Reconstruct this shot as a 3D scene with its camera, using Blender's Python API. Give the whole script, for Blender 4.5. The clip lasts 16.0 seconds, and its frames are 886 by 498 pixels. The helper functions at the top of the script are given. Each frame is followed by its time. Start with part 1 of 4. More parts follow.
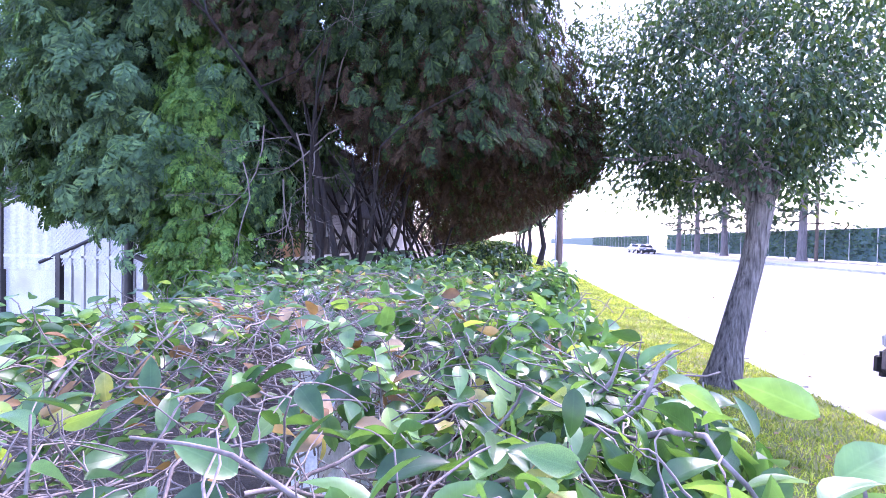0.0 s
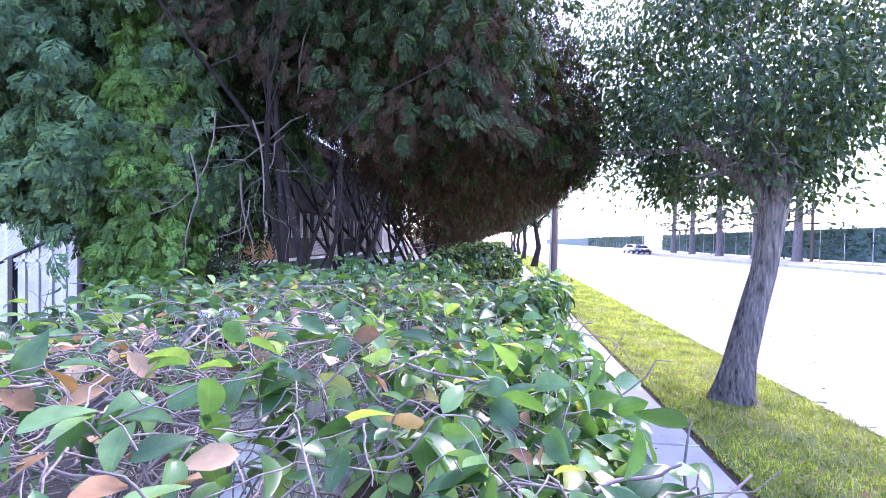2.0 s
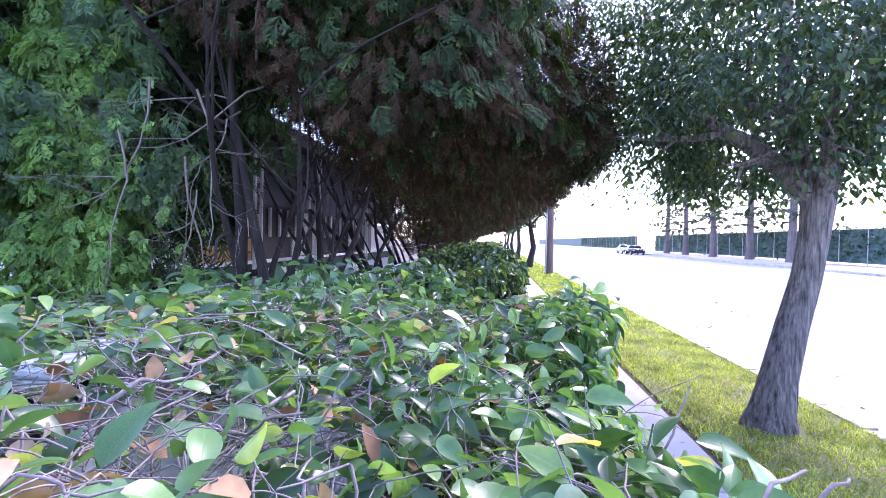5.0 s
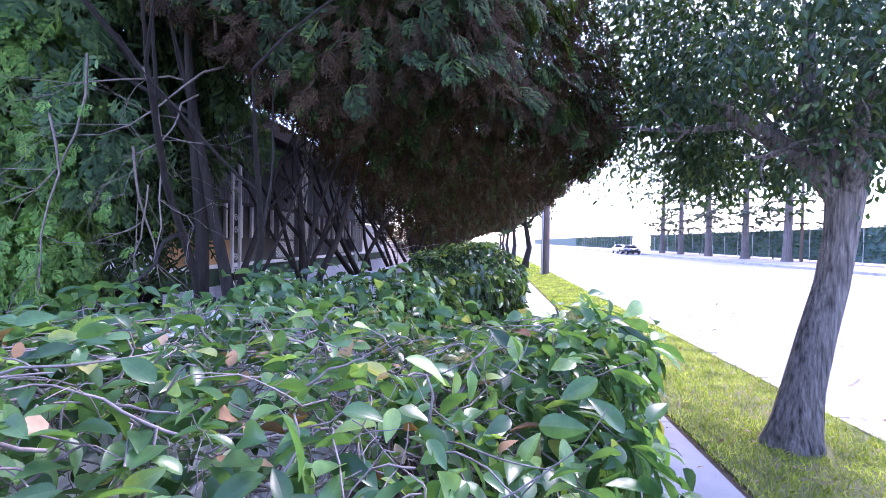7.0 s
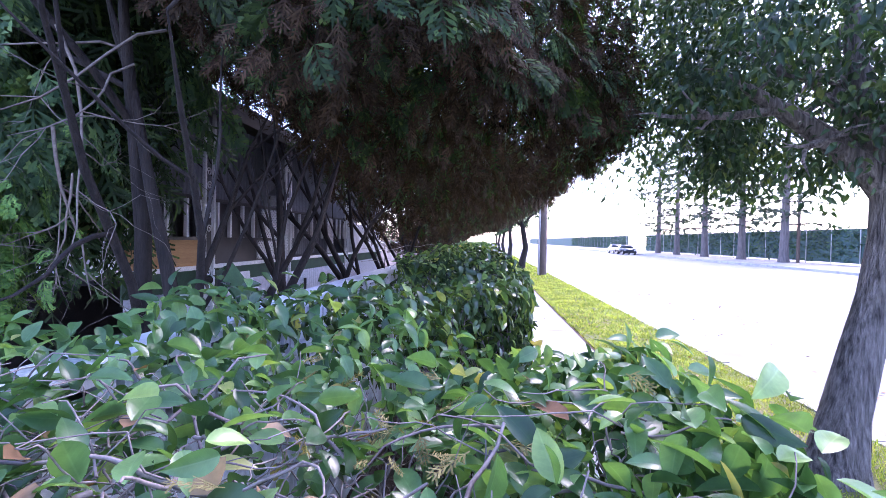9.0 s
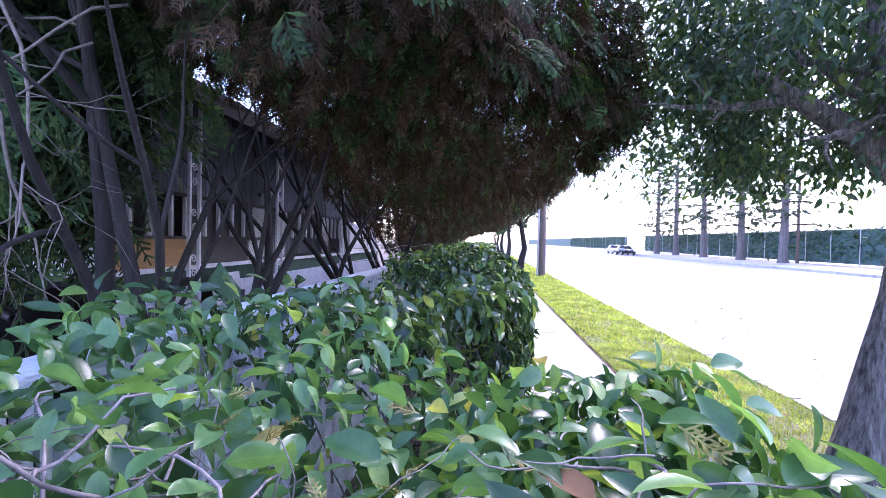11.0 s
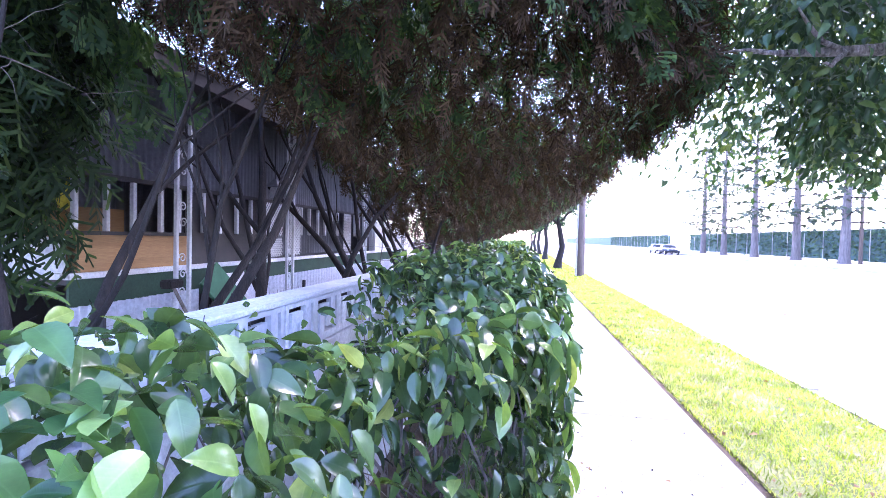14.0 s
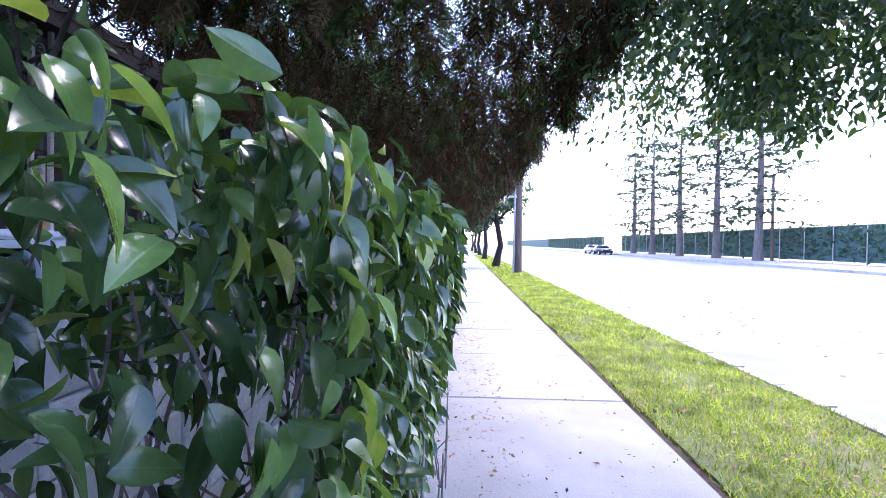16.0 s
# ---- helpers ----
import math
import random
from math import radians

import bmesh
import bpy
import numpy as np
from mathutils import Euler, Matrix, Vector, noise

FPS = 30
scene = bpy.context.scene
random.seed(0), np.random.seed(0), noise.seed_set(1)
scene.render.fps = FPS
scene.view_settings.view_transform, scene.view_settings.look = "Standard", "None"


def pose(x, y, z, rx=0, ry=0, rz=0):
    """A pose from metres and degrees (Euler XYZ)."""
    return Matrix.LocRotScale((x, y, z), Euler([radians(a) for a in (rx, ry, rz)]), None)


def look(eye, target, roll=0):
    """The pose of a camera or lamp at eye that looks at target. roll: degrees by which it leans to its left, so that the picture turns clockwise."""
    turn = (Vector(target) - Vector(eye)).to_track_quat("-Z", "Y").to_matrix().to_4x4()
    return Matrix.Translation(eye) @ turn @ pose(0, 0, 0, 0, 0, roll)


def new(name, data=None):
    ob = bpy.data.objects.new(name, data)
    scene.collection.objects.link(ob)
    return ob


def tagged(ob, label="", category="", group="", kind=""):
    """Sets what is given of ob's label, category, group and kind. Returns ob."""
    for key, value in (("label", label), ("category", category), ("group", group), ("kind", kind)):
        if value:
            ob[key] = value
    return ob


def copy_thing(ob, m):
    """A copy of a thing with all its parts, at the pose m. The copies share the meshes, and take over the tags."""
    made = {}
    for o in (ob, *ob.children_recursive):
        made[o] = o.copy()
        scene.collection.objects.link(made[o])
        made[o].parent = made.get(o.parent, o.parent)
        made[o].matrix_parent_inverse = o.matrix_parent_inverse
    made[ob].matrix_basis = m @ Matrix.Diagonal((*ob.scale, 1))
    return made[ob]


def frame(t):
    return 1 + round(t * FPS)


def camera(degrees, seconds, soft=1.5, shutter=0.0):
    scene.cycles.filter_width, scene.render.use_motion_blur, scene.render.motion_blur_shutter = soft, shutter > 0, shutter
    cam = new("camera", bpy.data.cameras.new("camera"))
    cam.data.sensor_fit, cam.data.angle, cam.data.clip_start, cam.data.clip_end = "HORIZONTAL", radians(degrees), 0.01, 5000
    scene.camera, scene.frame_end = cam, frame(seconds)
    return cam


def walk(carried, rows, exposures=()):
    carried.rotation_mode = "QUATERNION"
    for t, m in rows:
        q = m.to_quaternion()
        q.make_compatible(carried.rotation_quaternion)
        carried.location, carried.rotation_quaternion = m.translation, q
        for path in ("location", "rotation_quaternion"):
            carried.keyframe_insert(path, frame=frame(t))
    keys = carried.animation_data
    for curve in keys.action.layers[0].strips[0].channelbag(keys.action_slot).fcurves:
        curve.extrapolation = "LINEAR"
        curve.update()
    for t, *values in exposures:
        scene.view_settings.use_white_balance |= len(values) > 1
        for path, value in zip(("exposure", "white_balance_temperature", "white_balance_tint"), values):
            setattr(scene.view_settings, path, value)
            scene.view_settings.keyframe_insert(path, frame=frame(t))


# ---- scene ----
import itertools

cam = camera(84.0, 16.0, soft=0.75)

PATH = [
    (0, (-0.009, -7.126, 1.411), (-0.256, -5.141, 1.371), 1.1),
    (0.5, (0.005, -6.986, 1.41), (-0.238, -5.001, 1.369), 1.1),
    (1, (0.027, -6.84, 1.41), (-0.211, -4.855, 1.37), 1.0),
    (1.5, (0.048, -6.732, 1.419), (-0.186, -4.746, 1.382), 0.9),
    (2, (0.06, -6.63, 1.42), (-0.169, -4.643, 1.383), 1.0),
    (2.5, (0.059, -6.516, 1.418), (-0.165, -4.529, 1.382), 1.0),
    (3, (0.04, -6.414, 1.411), (-0.18, -4.427, 1.372), 1.1),
    (3.5, (0.014, -6.296, 1.395), (-0.2, -4.307, 1.359), 1.1),
    (4, (-0.004, -6.17, 1.403), (-0.213, -4.182, 1.365), 1.1),
    (6.5, (0.003, -5.694, 1.426), (-0.183, -3.703, 1.39), 1.1),
    (7, (0.002, -5.582, 1.426), (-0.18, -3.59, 1.39), 1.0),
    (7.5, (-0.008, -5.455, 1.417), (-0.185, -3.463, 1.382), 1.2),
    (8, (-0.019, -5.327, 1.409), (-0.192, -3.335, 1.373), 1.1),
    (8.5, (-0.023, -5.208, 1.425), (-0.193, -3.215, 1.388), 1.2),
    (9, (-0.012, -5.111, 1.439), (-0.176, -3.118, 1.401), 1.2),
    (9.5, (-0.012, -5.028, 1.426), (-0.167, -3.034, 1.391), 1.2),
    (12, (0.035, -4.734, 1.438), (-0.139, -2.742, 1.397), 1.4),
    (12.5, (0.057, -4.567, 1.473), (-0.139, -2.577, 1.426), 1.6),
    (13, (0.071, -4.351, 1.458), (-0.156, -2.364, 1.414), 1.3),
    (13.5, (0.099, -4.249, 1.43), (-0.193, -2.271, 1.386), 1.3),
    (14, (0.076, -4.158, 1.418), (-0.23, -2.182, 1.373), 1.3),
    (14.5, (0.074, -4.059, 1.388), (-0.22, -2.081, 1.344), 1.3),
    (15, (0.099, -3.983, 1.372), (-0.165, -2.0, 1.327), 1.4),
    (15.5, (0.201, -3.853, 1.3), (0.026, -1.861, 1.263), 1.3),
    (16, (0.245, -3.734, 1.17), (0.17, -1.735, 1.145), 0.9),
]
EXPOSURES = [(0, 3.05, 5800, 46), (4, 2.85, 5850, 41), (8, 2.75, 5700, 43), (12.5, 2.85, 5700, 40), (13.5, 3.45, 5650, 41), (14.5, 3.85, 5600, 43), (15.2, 3.7, 5650, 39), (16, 2.65, 5700, 32)]
walk(cam, [(t, look(e, g, r)) for t, e, g, r in PATH], EXPOSURES)

# ---- light ----
SUN_ELEV, SUN_ROT = 48, 35
world = bpy.data.worlds.new("world")
scene.world = world
world.use_nodes = True
sky = world.node_tree.nodes.new("ShaderNodeTexSky")
sky.sky_type, sky.sun_disc = "NISHITA", False
sky.sun_elevation, sky.sun_rotation = radians(SUN_ELEV), radians(SUN_ROT)
sky.dust_density, sky.air_density = 1.2, 1.0
bg = world.node_tree.nodes["Background"]
bg.inputs[1].default_value = 0.15
world.node_tree.links.new(sky.outputs[0], bg.inputs[0])
sun = new("sun", bpy.data.lights.new("sun", "SUN"))
sun.data.energy, sun.data.angle, sun.data.color = 0.9, radians(25), (1.0, 0.96, 0.9)
el, az = radians(SUN_ELEV), radians(SUN_ROT)
sun.matrix_world = look((0, 0, 30), (-30 * math.cos(el) * math.sin(az), -30 * math.cos(el) * math.cos(az), 30 - 30 * math.sin(el)))

rng = np.random.default_rng(7)


# ---- materials ----
def ramp(nt, src, stops):
    r = nt.nodes.new("ShaderNodeValToRGB")
    while len(r.color_ramp.elements) < len(stops):
        r.color_ramp.elements.new(0.5)
    for e, (p, c) in zip(r.color_ramp.elements, stops):
        e.position, e.color = p, (*c, 1)
    nt.links.new(src, r.inputs[0])
    return r.outputs[0]


def mix(nt, a, b, fac, kind="MIX"):
    m = nt.nodes.new("ShaderNodeMix")
    m.data_type, m.blend_type = "RGBA", kind
    for sock, v in ((m.inputs[0], fac), (m.inputs[6], a), (m.inputs[7], b)):
        if isinstance(v, (int, float)):
            sock.default_value = v
        elif isinstance(v, tuple):
            sock.default_value = (*v, 1)
        else:
            nt.links.new(v, sock)
    return m.outputs[2]


def noise_of(nt, scale, detail=4, stretch=None, rough=0.6):
    tc = nt.nodes.new("ShaderNodeTexCoord")
    out = tc.outputs["Object"]
    if stretch:
        mp = nt.nodes.new("ShaderNodeMapping")
        mp.inputs["Scale"].default_value = stretch
        nt.links.new(out, mp.inputs[0])
        out = mp.outputs[0]
    n = nt.nodes.new("ShaderNodeTexNoise")
    n.inputs["Scale"].default_value, n.inputs["Detail"].default_value, n.inputs["Roughness"].default_value = scale, detail, rough
    nt.links.new(out, n.inputs["Vector"])
    return n.outputs["Fac"]


def surface(name, c1, c2, scale=8.0, fine=60.0, rough=0.7, bump=0.3, dist=0.01, stretch=None, metal=0.0, spec=0.5, dirt=None, spread=0.0):
    """Two colours over a broad noise, a fine grain over that, and relief; dirt: a third colour in patches."""
    m = bpy.data.materials.new(name)
    m.use_nodes = True
    nt = m.node_tree
    p = nt.nodes["Principled BSDF"]
    big = noise_of(nt, scale, 5, stretch)
    small = noise_of(nt, fine, 3, stretch)
    col = ramp(nt, big, [(0.3, c1), (0.7, c2)])
    grain = ramp(nt, small, [(0.25, (0.72, 0.72, 0.72)), (0.75, (1.15, 1.15, 1.15))])
    col = mix(nt, col, grain, 1.0, "MULTIPLY")
    if dirt:
        d = ramp(nt, noise_of(nt, scale * 0.37, 6), [(0.48, (0, 0, 0)), (0.68, (1, 1, 1))])
        col = mix(nt, col, dirt, d)
    if spread:
        info = nt.nodes.new("ShaderNodeObjectInfo")
        v = ramp(nt, info.outputs["Random"], [(0, (1 - spread,) * 3), (1, (1 + spread,) * 3)])
        col = mix(nt, col, v, 1.0, "MULTIPLY")
    nt.links.new(col, p.inputs["Base Color"])
    p.inputs["Roughness"].default_value, p.inputs["Metallic"].default_value = rough, metal
    p.inputs["Specular IOR Level"].default_value = spec
    if bump:
        b = nt.nodes.new("ShaderNodeBump")
        b.inputs["Strength"].default_value, b.inputs["Distance"].default_value = bump, dist
        nt.links.new(mix(nt, big, small, 0.6), b.inputs["Height"])
        nt.links.new(b.outputs[0], p.inputs["Normal"])
    return m


def leafy(name, stops, rough=0.35, glow=0.35, spec=0.5, by_object=False, blotch=40.0, veins=False, contrast=0.3):
    """Leaves: colour by piece, mottled, waxy, with light let through."""
    m = bpy.data.materials.new(name)
    m.use_nodes = True
    nt = m.node_tree
    p = nt.nodes["Principled BSDF"]
    if by_object:
        rnd = nt.nodes.new("ShaderNodeObjectInfo").outputs["Random"]
    else:
        rnd = nt.nodes.new("ShaderNodeNewGeometry").outputs["Random Per Island"]
    col = ramp(nt, rnd, stops)
    mott = ramp(nt, noise_of(nt, blotch, 4), [(0.3, (1 - contrast, 1 - contrast * 0.9, 1 - contrast)), (0.7, (1 + contrast * 0.7, 1 + contrast * 0.6, 1 + contrast * 0.4))])
    col = mix(nt, col, mott, 1.0, "MULTIPLY")
    if veins:
        tc = nt.nodes.new("ShaderNodeTexCoord")
        sep = nt.nodes.new("ShaderNodeSeparateXYZ")
        nt.links.new(tc.outputs["UV"], sep.inputs[0])

        def calc(op, a, b=0.0):
            n = nt.nodes.new("ShaderNodeMath")
            n.operation = op
            for sock, v in zip(n.inputs, (a, b)):
                if isinstance(v, (int, float)):
                    sock.default_value = v
                else:
                    nt.links.new(v, sock)
            return n.outputs[0]

        u = calc("ABSOLUTE", sep.outputs[0])
        side = calc("SINE", calc("MULTIPLY", calc("SUBTRACT", sep.outputs[1], calc("MULTIPLY", u, 0.8)), 52.0))
        fine = ramp(nt, side, [(0.80, (0, 0, 0)), (1.0, (0.10, 0.10, 0.10))])
        rib = ramp(nt, u, [(0.0, (0.45, 0.45, 0.45)), (0.022, (0, 0, 0))])
        lines = mix(nt, rib, fine, 1.0, "ADD")
        col = mix(nt, col, mix(nt, col, (1.5, 1.35, 1.6), 1.0, "MULTIPLY"), lines)
        bmp = nt.nodes.new("ShaderNodeBump")
        bmp.inputs["Strength"].default_value, bmp.inputs["Distance"].default_value = 0.2, 0.0015
        bmp.invert = True
        nt.links.new(lines, bmp.inputs["Height"])
        nt.links.new(bmp.outputs[0], p.inputs["Normal"])
    nt.links.new(col, p.inputs["Base Color"])
    p.inputs["Roughness"].default_value, p.inputs["Specular IOR Level"].default_value = rough, spec
    tr = nt.nodes.new("ShaderNodeBsdfTranslucent")
    nt.links.new(mix(nt, col, (1.65, 1.6, 0.5), 1.0, "MULTIPLY"), tr.inputs[0])
    ms = nt.nodes.new("ShaderNodeMixShader")
    ms.inputs[0].default_value = glow
    nt.links.new(p.outputs[0], ms.inputs[1])
    nt.links.new(tr.outputs[0], ms.inputs[2])
    nt.links.new(ms.outputs[0], nt.nodes["Material Output"].inputs[0])
    return m


HEDGE = [(0.0, (0.024, 0.07, 0.026)), (0.35, (0.056, 0.14, 0.052)), (0.7, (0.10, 0.215, 0.085)), (0.88, (0.16, 0.30, 0.115)), (0.97, (0.28, 0.42, 0.13)), (1.0, (0.42, 0.36, 0.16))]
M_LEAF = leafy("hedge_leaf", HEDGE, rough=0.3, glow=0.38, spec=0.6, veins=True)
M_LEAF_ONE = leafy("hedge_leaf_single", HEDGE, rough=0.3, glow=0.38, by_object=True, blotch=60, veins=True)
# Deeper than HEDGE: partly leaf tone, partly weaker sunlight put into the colour
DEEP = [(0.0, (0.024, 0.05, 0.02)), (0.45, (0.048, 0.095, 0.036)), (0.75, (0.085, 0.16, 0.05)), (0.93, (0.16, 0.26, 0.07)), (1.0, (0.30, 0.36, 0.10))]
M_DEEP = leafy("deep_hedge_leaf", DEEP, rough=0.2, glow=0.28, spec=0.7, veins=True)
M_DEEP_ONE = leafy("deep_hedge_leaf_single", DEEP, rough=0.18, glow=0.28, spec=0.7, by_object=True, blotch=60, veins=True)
M_STRAW = leafy("straw_cypress_spray", [(0, (0.13, 0.12, 0.045)), (0.6, (0.23, 0.20, 0.085)), (1, (0.32, 0.28, 0.13))], rough=0.8, glow=0.2, spec=0.2)
M_DEAD = leafy("dead_leaf", [(0, (0.16, 0.09, 0.05)), (0.5, (0.30, 0.19, 0.11)), (1, (0.45, 0.33, 0.22))], rough=0.8, glow=0.15, spec=0.2)
M_TREE_LEAF = leafy("street_tree_leaf", [(0, (0.02, 0.048, 0.026)), (0.6, (0.04, 0.09, 0.048)), (0.9, (0.07, 0.13, 0.052)), (1, (0.13, 0.18, 0.05))], rough=0.4, glow=0.36)
# One cypress, two tones: shaded row, then sky-lit front, light put into the colour
M_CYPRESS = leafy("cypress_spray", [(0, (0.018, 0.036, 0.017)), (0.6, (0.034, 0.07, 0.027)), (0.9, (0.06, 0.11, 0.035)), (1, (0.09, 0.15, 0.04))], rough=0.7, glow=0.22, spec=0.25, blotch=2.6, contrast=0.55)
M_FRONT = leafy("skylit_blue_green_spray", [(0, (0.05, 0.11, 0.06)), (0.6, (0.10, 0.20, 0.10)), (0.9, (0.15, 0.27, 0.11)), (1, (0.20, 0.33, 0.11))], rough=0.65, glow=0.25, spec=0.3, blotch=2.6, contrast=0.5)
M_BROWN = leafy("dry_cypress_spray", [(0, (0.032, 0.022, 0.016)), (0.5, (0.055, 0.037, 0.026)), (1, (0.09, 0.062, 0.04))], rough=0.85, glow=0.1, spec=0.1, blotch=2.6, contrast=0.55)
M_FRESH = leafy("fresh_cypress_spray", [(0, (0.07, 0.17, 0.045)), (0.5, (0.13, 0.29, 0.07)), (1, (0.22, 0.38, 0.09))], rough=0.6, glow=0.3, spec=0.3, blotch=2.6, contrast=0.55)
# Bluish grey-green, with the distance haze put into the base colour
M_CEDAR = leafy("hazed_cedar_needles", [(0, (0.05, 0.075, 0.06)), (1, (0.10, 0.13, 0.11))], rough=0.7, glow=0.15, spec=0.2)
M_IVY = leafy("ivy_leaf", [(0, (0.03, 0.075, 0.05)), (0.7, (0.05, 0.11, 0.07)), (1, (0.09, 0.16, 0.08))], rough=0.5, glow=0.2)
M_GRASS = leafy("grass_blade", [(0, (0.13, 0.21, 0.035)), (0.5, (0.30, 0.40, 0.06)), (0.85, (0.47, 0.54, 0.11)), (1, (0.52, 0.46, 0.22))], rough=0.6, glow=0.35, spec=0.3, blotch=2.6, contrast=0.65)
M_TWIG = surface("hedge_twig", (0.09, 0.072, 0.068), (0.32, 0.27, 0.25), 25, 140, 0.8, 0.5, 0.002)
M_BARK = surface("street_tree_bark", (0.03, 0.025, 0.022), (0.40, 0.355, 0.32), 10, 30, 0.9, 1.0, 0.05, stretch=(4.0, 4.0, 0.45))
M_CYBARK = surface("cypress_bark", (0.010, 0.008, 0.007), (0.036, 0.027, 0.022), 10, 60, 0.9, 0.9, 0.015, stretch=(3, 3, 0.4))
# Bark lightened for far trunks: haze and glare put into the colour
M_CEDARBARK = surface("hazed_cedar_bark", (0.10, 0.085, 0.08), (0.22, 0.19, 0.18), 4, 30, 0.9, 0.8, 0.02, stretch=(3, 3, 0.4))
M_DRYTWIG = surface("bare_twig", (0.13, 0.105, 0.088), (0.29, 0.25, 0.21), 30, 150, 0.85, 0.4, 0.002)
M_CONC = surface("pale_concrete", (0.34, 0.335, 0.325), (0.45, 0.44, 0.425), 1.8, 120, 0.85, 0.25, 0.004, dirt=(0.29, 0.275, 0.25), spread=0.06)
M_CURB = surface("curb_concrete", (0.40, 0.39, 0.37), (0.55, 0.53, 0.50), 5, 90, 0.85, 0.4, 0.006, dirt=(0.28, 0.25, 0.22), spread=0.08)
M_ASPH = surface("worn_asphalt", (0.20, 0.20, 0.21), (0.26, 0.26, 0.26), 0.8, 160, 0.85, 0.4, 0.006, dirt=(0.17, 0.165, 0.165))
M_SOIL = surface("bare_soil", (0.05, 0.035, 0.025), (0.13, 0.095, 0.065), 6, 70, 0.95, 0.8, 0.03)
M_TURF = surface("turf_base", (0.08, 0.11, 0.025), (0.20, 0.22, 0.06), 3, 60, 0.95, 0.8, 0.02, dirt=(0.20, 0.17, 0.09))
M_DRYGROUND = surface("dry_verge", (0.30, 0.27, 0.23), (0.45, 0.42, 0.37), 0.6, 20, 0.95, 0.5, 0.03)
M_BLOCK = surface("white_block", (0.66, 0.68, 0.72), (0.82, 0.83, 0.85), 6, 70, 0.8, 0.5, 0.006, dirt=(0.50, 0.51, 0.53), spread=0.04)
# Near-black: the shade inside the wall's screen openings, put into the colour
M_RECESS = surface("recess_shade", (0.03, 0.03, 0.03), (0.09, 0.085, 0.08), 6, 50, 0.95, 0.5, 0.006)
M_WHITE = surface("white_paint", (0.68, 0.68, 0.69), (0.82, 0.82, 0.82), 4, 50, 0.6, 0.2, 0.004, dirt=(0.55, 0.53, 0.50))
M_CORR = surface("grey_metal_sheet", (0.12, 0.12, 0.13), (0.19, 0.185, 0.20), 2, 30, 0.5, 0.1, 0.004, dirt=(0.13, 0.125, 0.13))
M_WCORR = surface("white_metal_siding", (0.66, 0.68, 0.73), (0.78, 0.79, 0.83), 1.5, 30, 0.5, 0.1, 0.004)
M_DARK = surface("dark_brown_paint_and_shade", (0.035, 0.03, 0.028), (0.06, 0.05, 0.045), 5, 60, 0.6, 0.2, 0.004)
M_GREEN = surface("dark_green_board", (0.02, 0.055, 0.03), (0.035, 0.09, 0.045), 4, 50, 0.7, 0.3, 0.004)
M_TARP = surface("green_painted_board", (0.03, 0.13, 0.06), (0.05, 0.19, 0.085), 5, 70, 0.7, 0.3, 0.004)
M_PLY = surface("tan_plywood", (0.30, 0.16, 0.06), (0.44, 0.25, 0.10), 3, 60, 0.7, 0.3, 0.004, stretch=(1, 0.2, 4))
M_YELLOW = surface("yellow_cloth", (0.55, 0.45, 0.03), (0.75, 0.65, 0.06), 10, 80, 0.8, 0.4, 0.01)
M_POLE = surface("creosote_pole", (0.10, 0.075, 0.06), (0.20, 0.15, 0.12), 8, 60, 0.9, 0.8, 0.01, stretch=(3, 3, 0.2))
M_IRON = surface("black_iron", (0.018, 0.018, 0.02), (0.04, 0.04, 0.045), 10, 90, 0.45, 0.2, 0.002)
M_GALV = surface("galvanised_wire", (0.35, 0.36, 0.37), (0.5, 0.5, 0.5), 20, 90, 0.45, 0.1, 0.002, metal=0.7)
M_FENCE = surface("teal_fence_mesh", (0.05, 0.11, 0.10), (0.08, 0.15, 0.14), 2, 40, 0.7, 0.3, 0.01)
M_CARPAINT = surface("dark_car_paint", (0.02, 0.022, 0.03), (0.03, 0.032, 0.04), 2, 80, 0.25, 0.0)
M_WCAR = surface("white_car_paint", (0.70, 0.70, 0.70), (0.78, 0.78, 0.78), 2, 80, 0.25, 0.0)
M_RUBBER = surface("tyre_rubber", (0.015, 0.015, 0.015), (0.03, 0.03, 0.03), 20, 90, 0.85, 0.3, 0.004)
M_GLASS = surface("dark_window_glass", (0.02, 0.025, 0.03), (0.03, 0.035, 0.04), 1, 5, 0.08, 0.0)
M_CHROME = surface("bright_metal", (0.6, 0.6, 0.6), (0.7, 0.7, 0.7), 4, 50, 0.3, 0.0, metal=1.0)
M_LAMPGLASS = surface("lamp_glass", (0.5, 0.5, 0.48), (0.6, 0.6, 0.58), 5, 50, 0.2, 0.0)
M_RED = surface("red_lens", (0.35, 0.02, 0.02), (0.45, 0.03, 0.03), 5, 50, 0.3, 0.0)


# ---- mesh helpers ----
def group_of(name, at=(0, 0, 0)):
    e = new(name)
    e.location = at
    e.empty_display_size = 0.2
    return e


def link_mesh(name, me, material, parent=None, label="", smooth=False):
    if material:
        me.materials.append(material)
    if smooth:
        me.polygons.foreach_set("use_smooth", [True] * len(me.polygons))
    ob = new(name, me)
    if parent:
        ob.parent = parent
        ob.matrix_parent_inverse = Matrix.Translation(-parent.location) if parent.parent is None else ob.matrix_parent_inverse
    if label:
        tagged(ob, label)
    return ob


def part(name, bm, material, parent=None, label="", smooth=False):
    me = bpy.data.meshes.new(name)
    bm.to_mesh(me)
    bm.free()
    return link_mesh(name, me, material, parent, label, smooth)


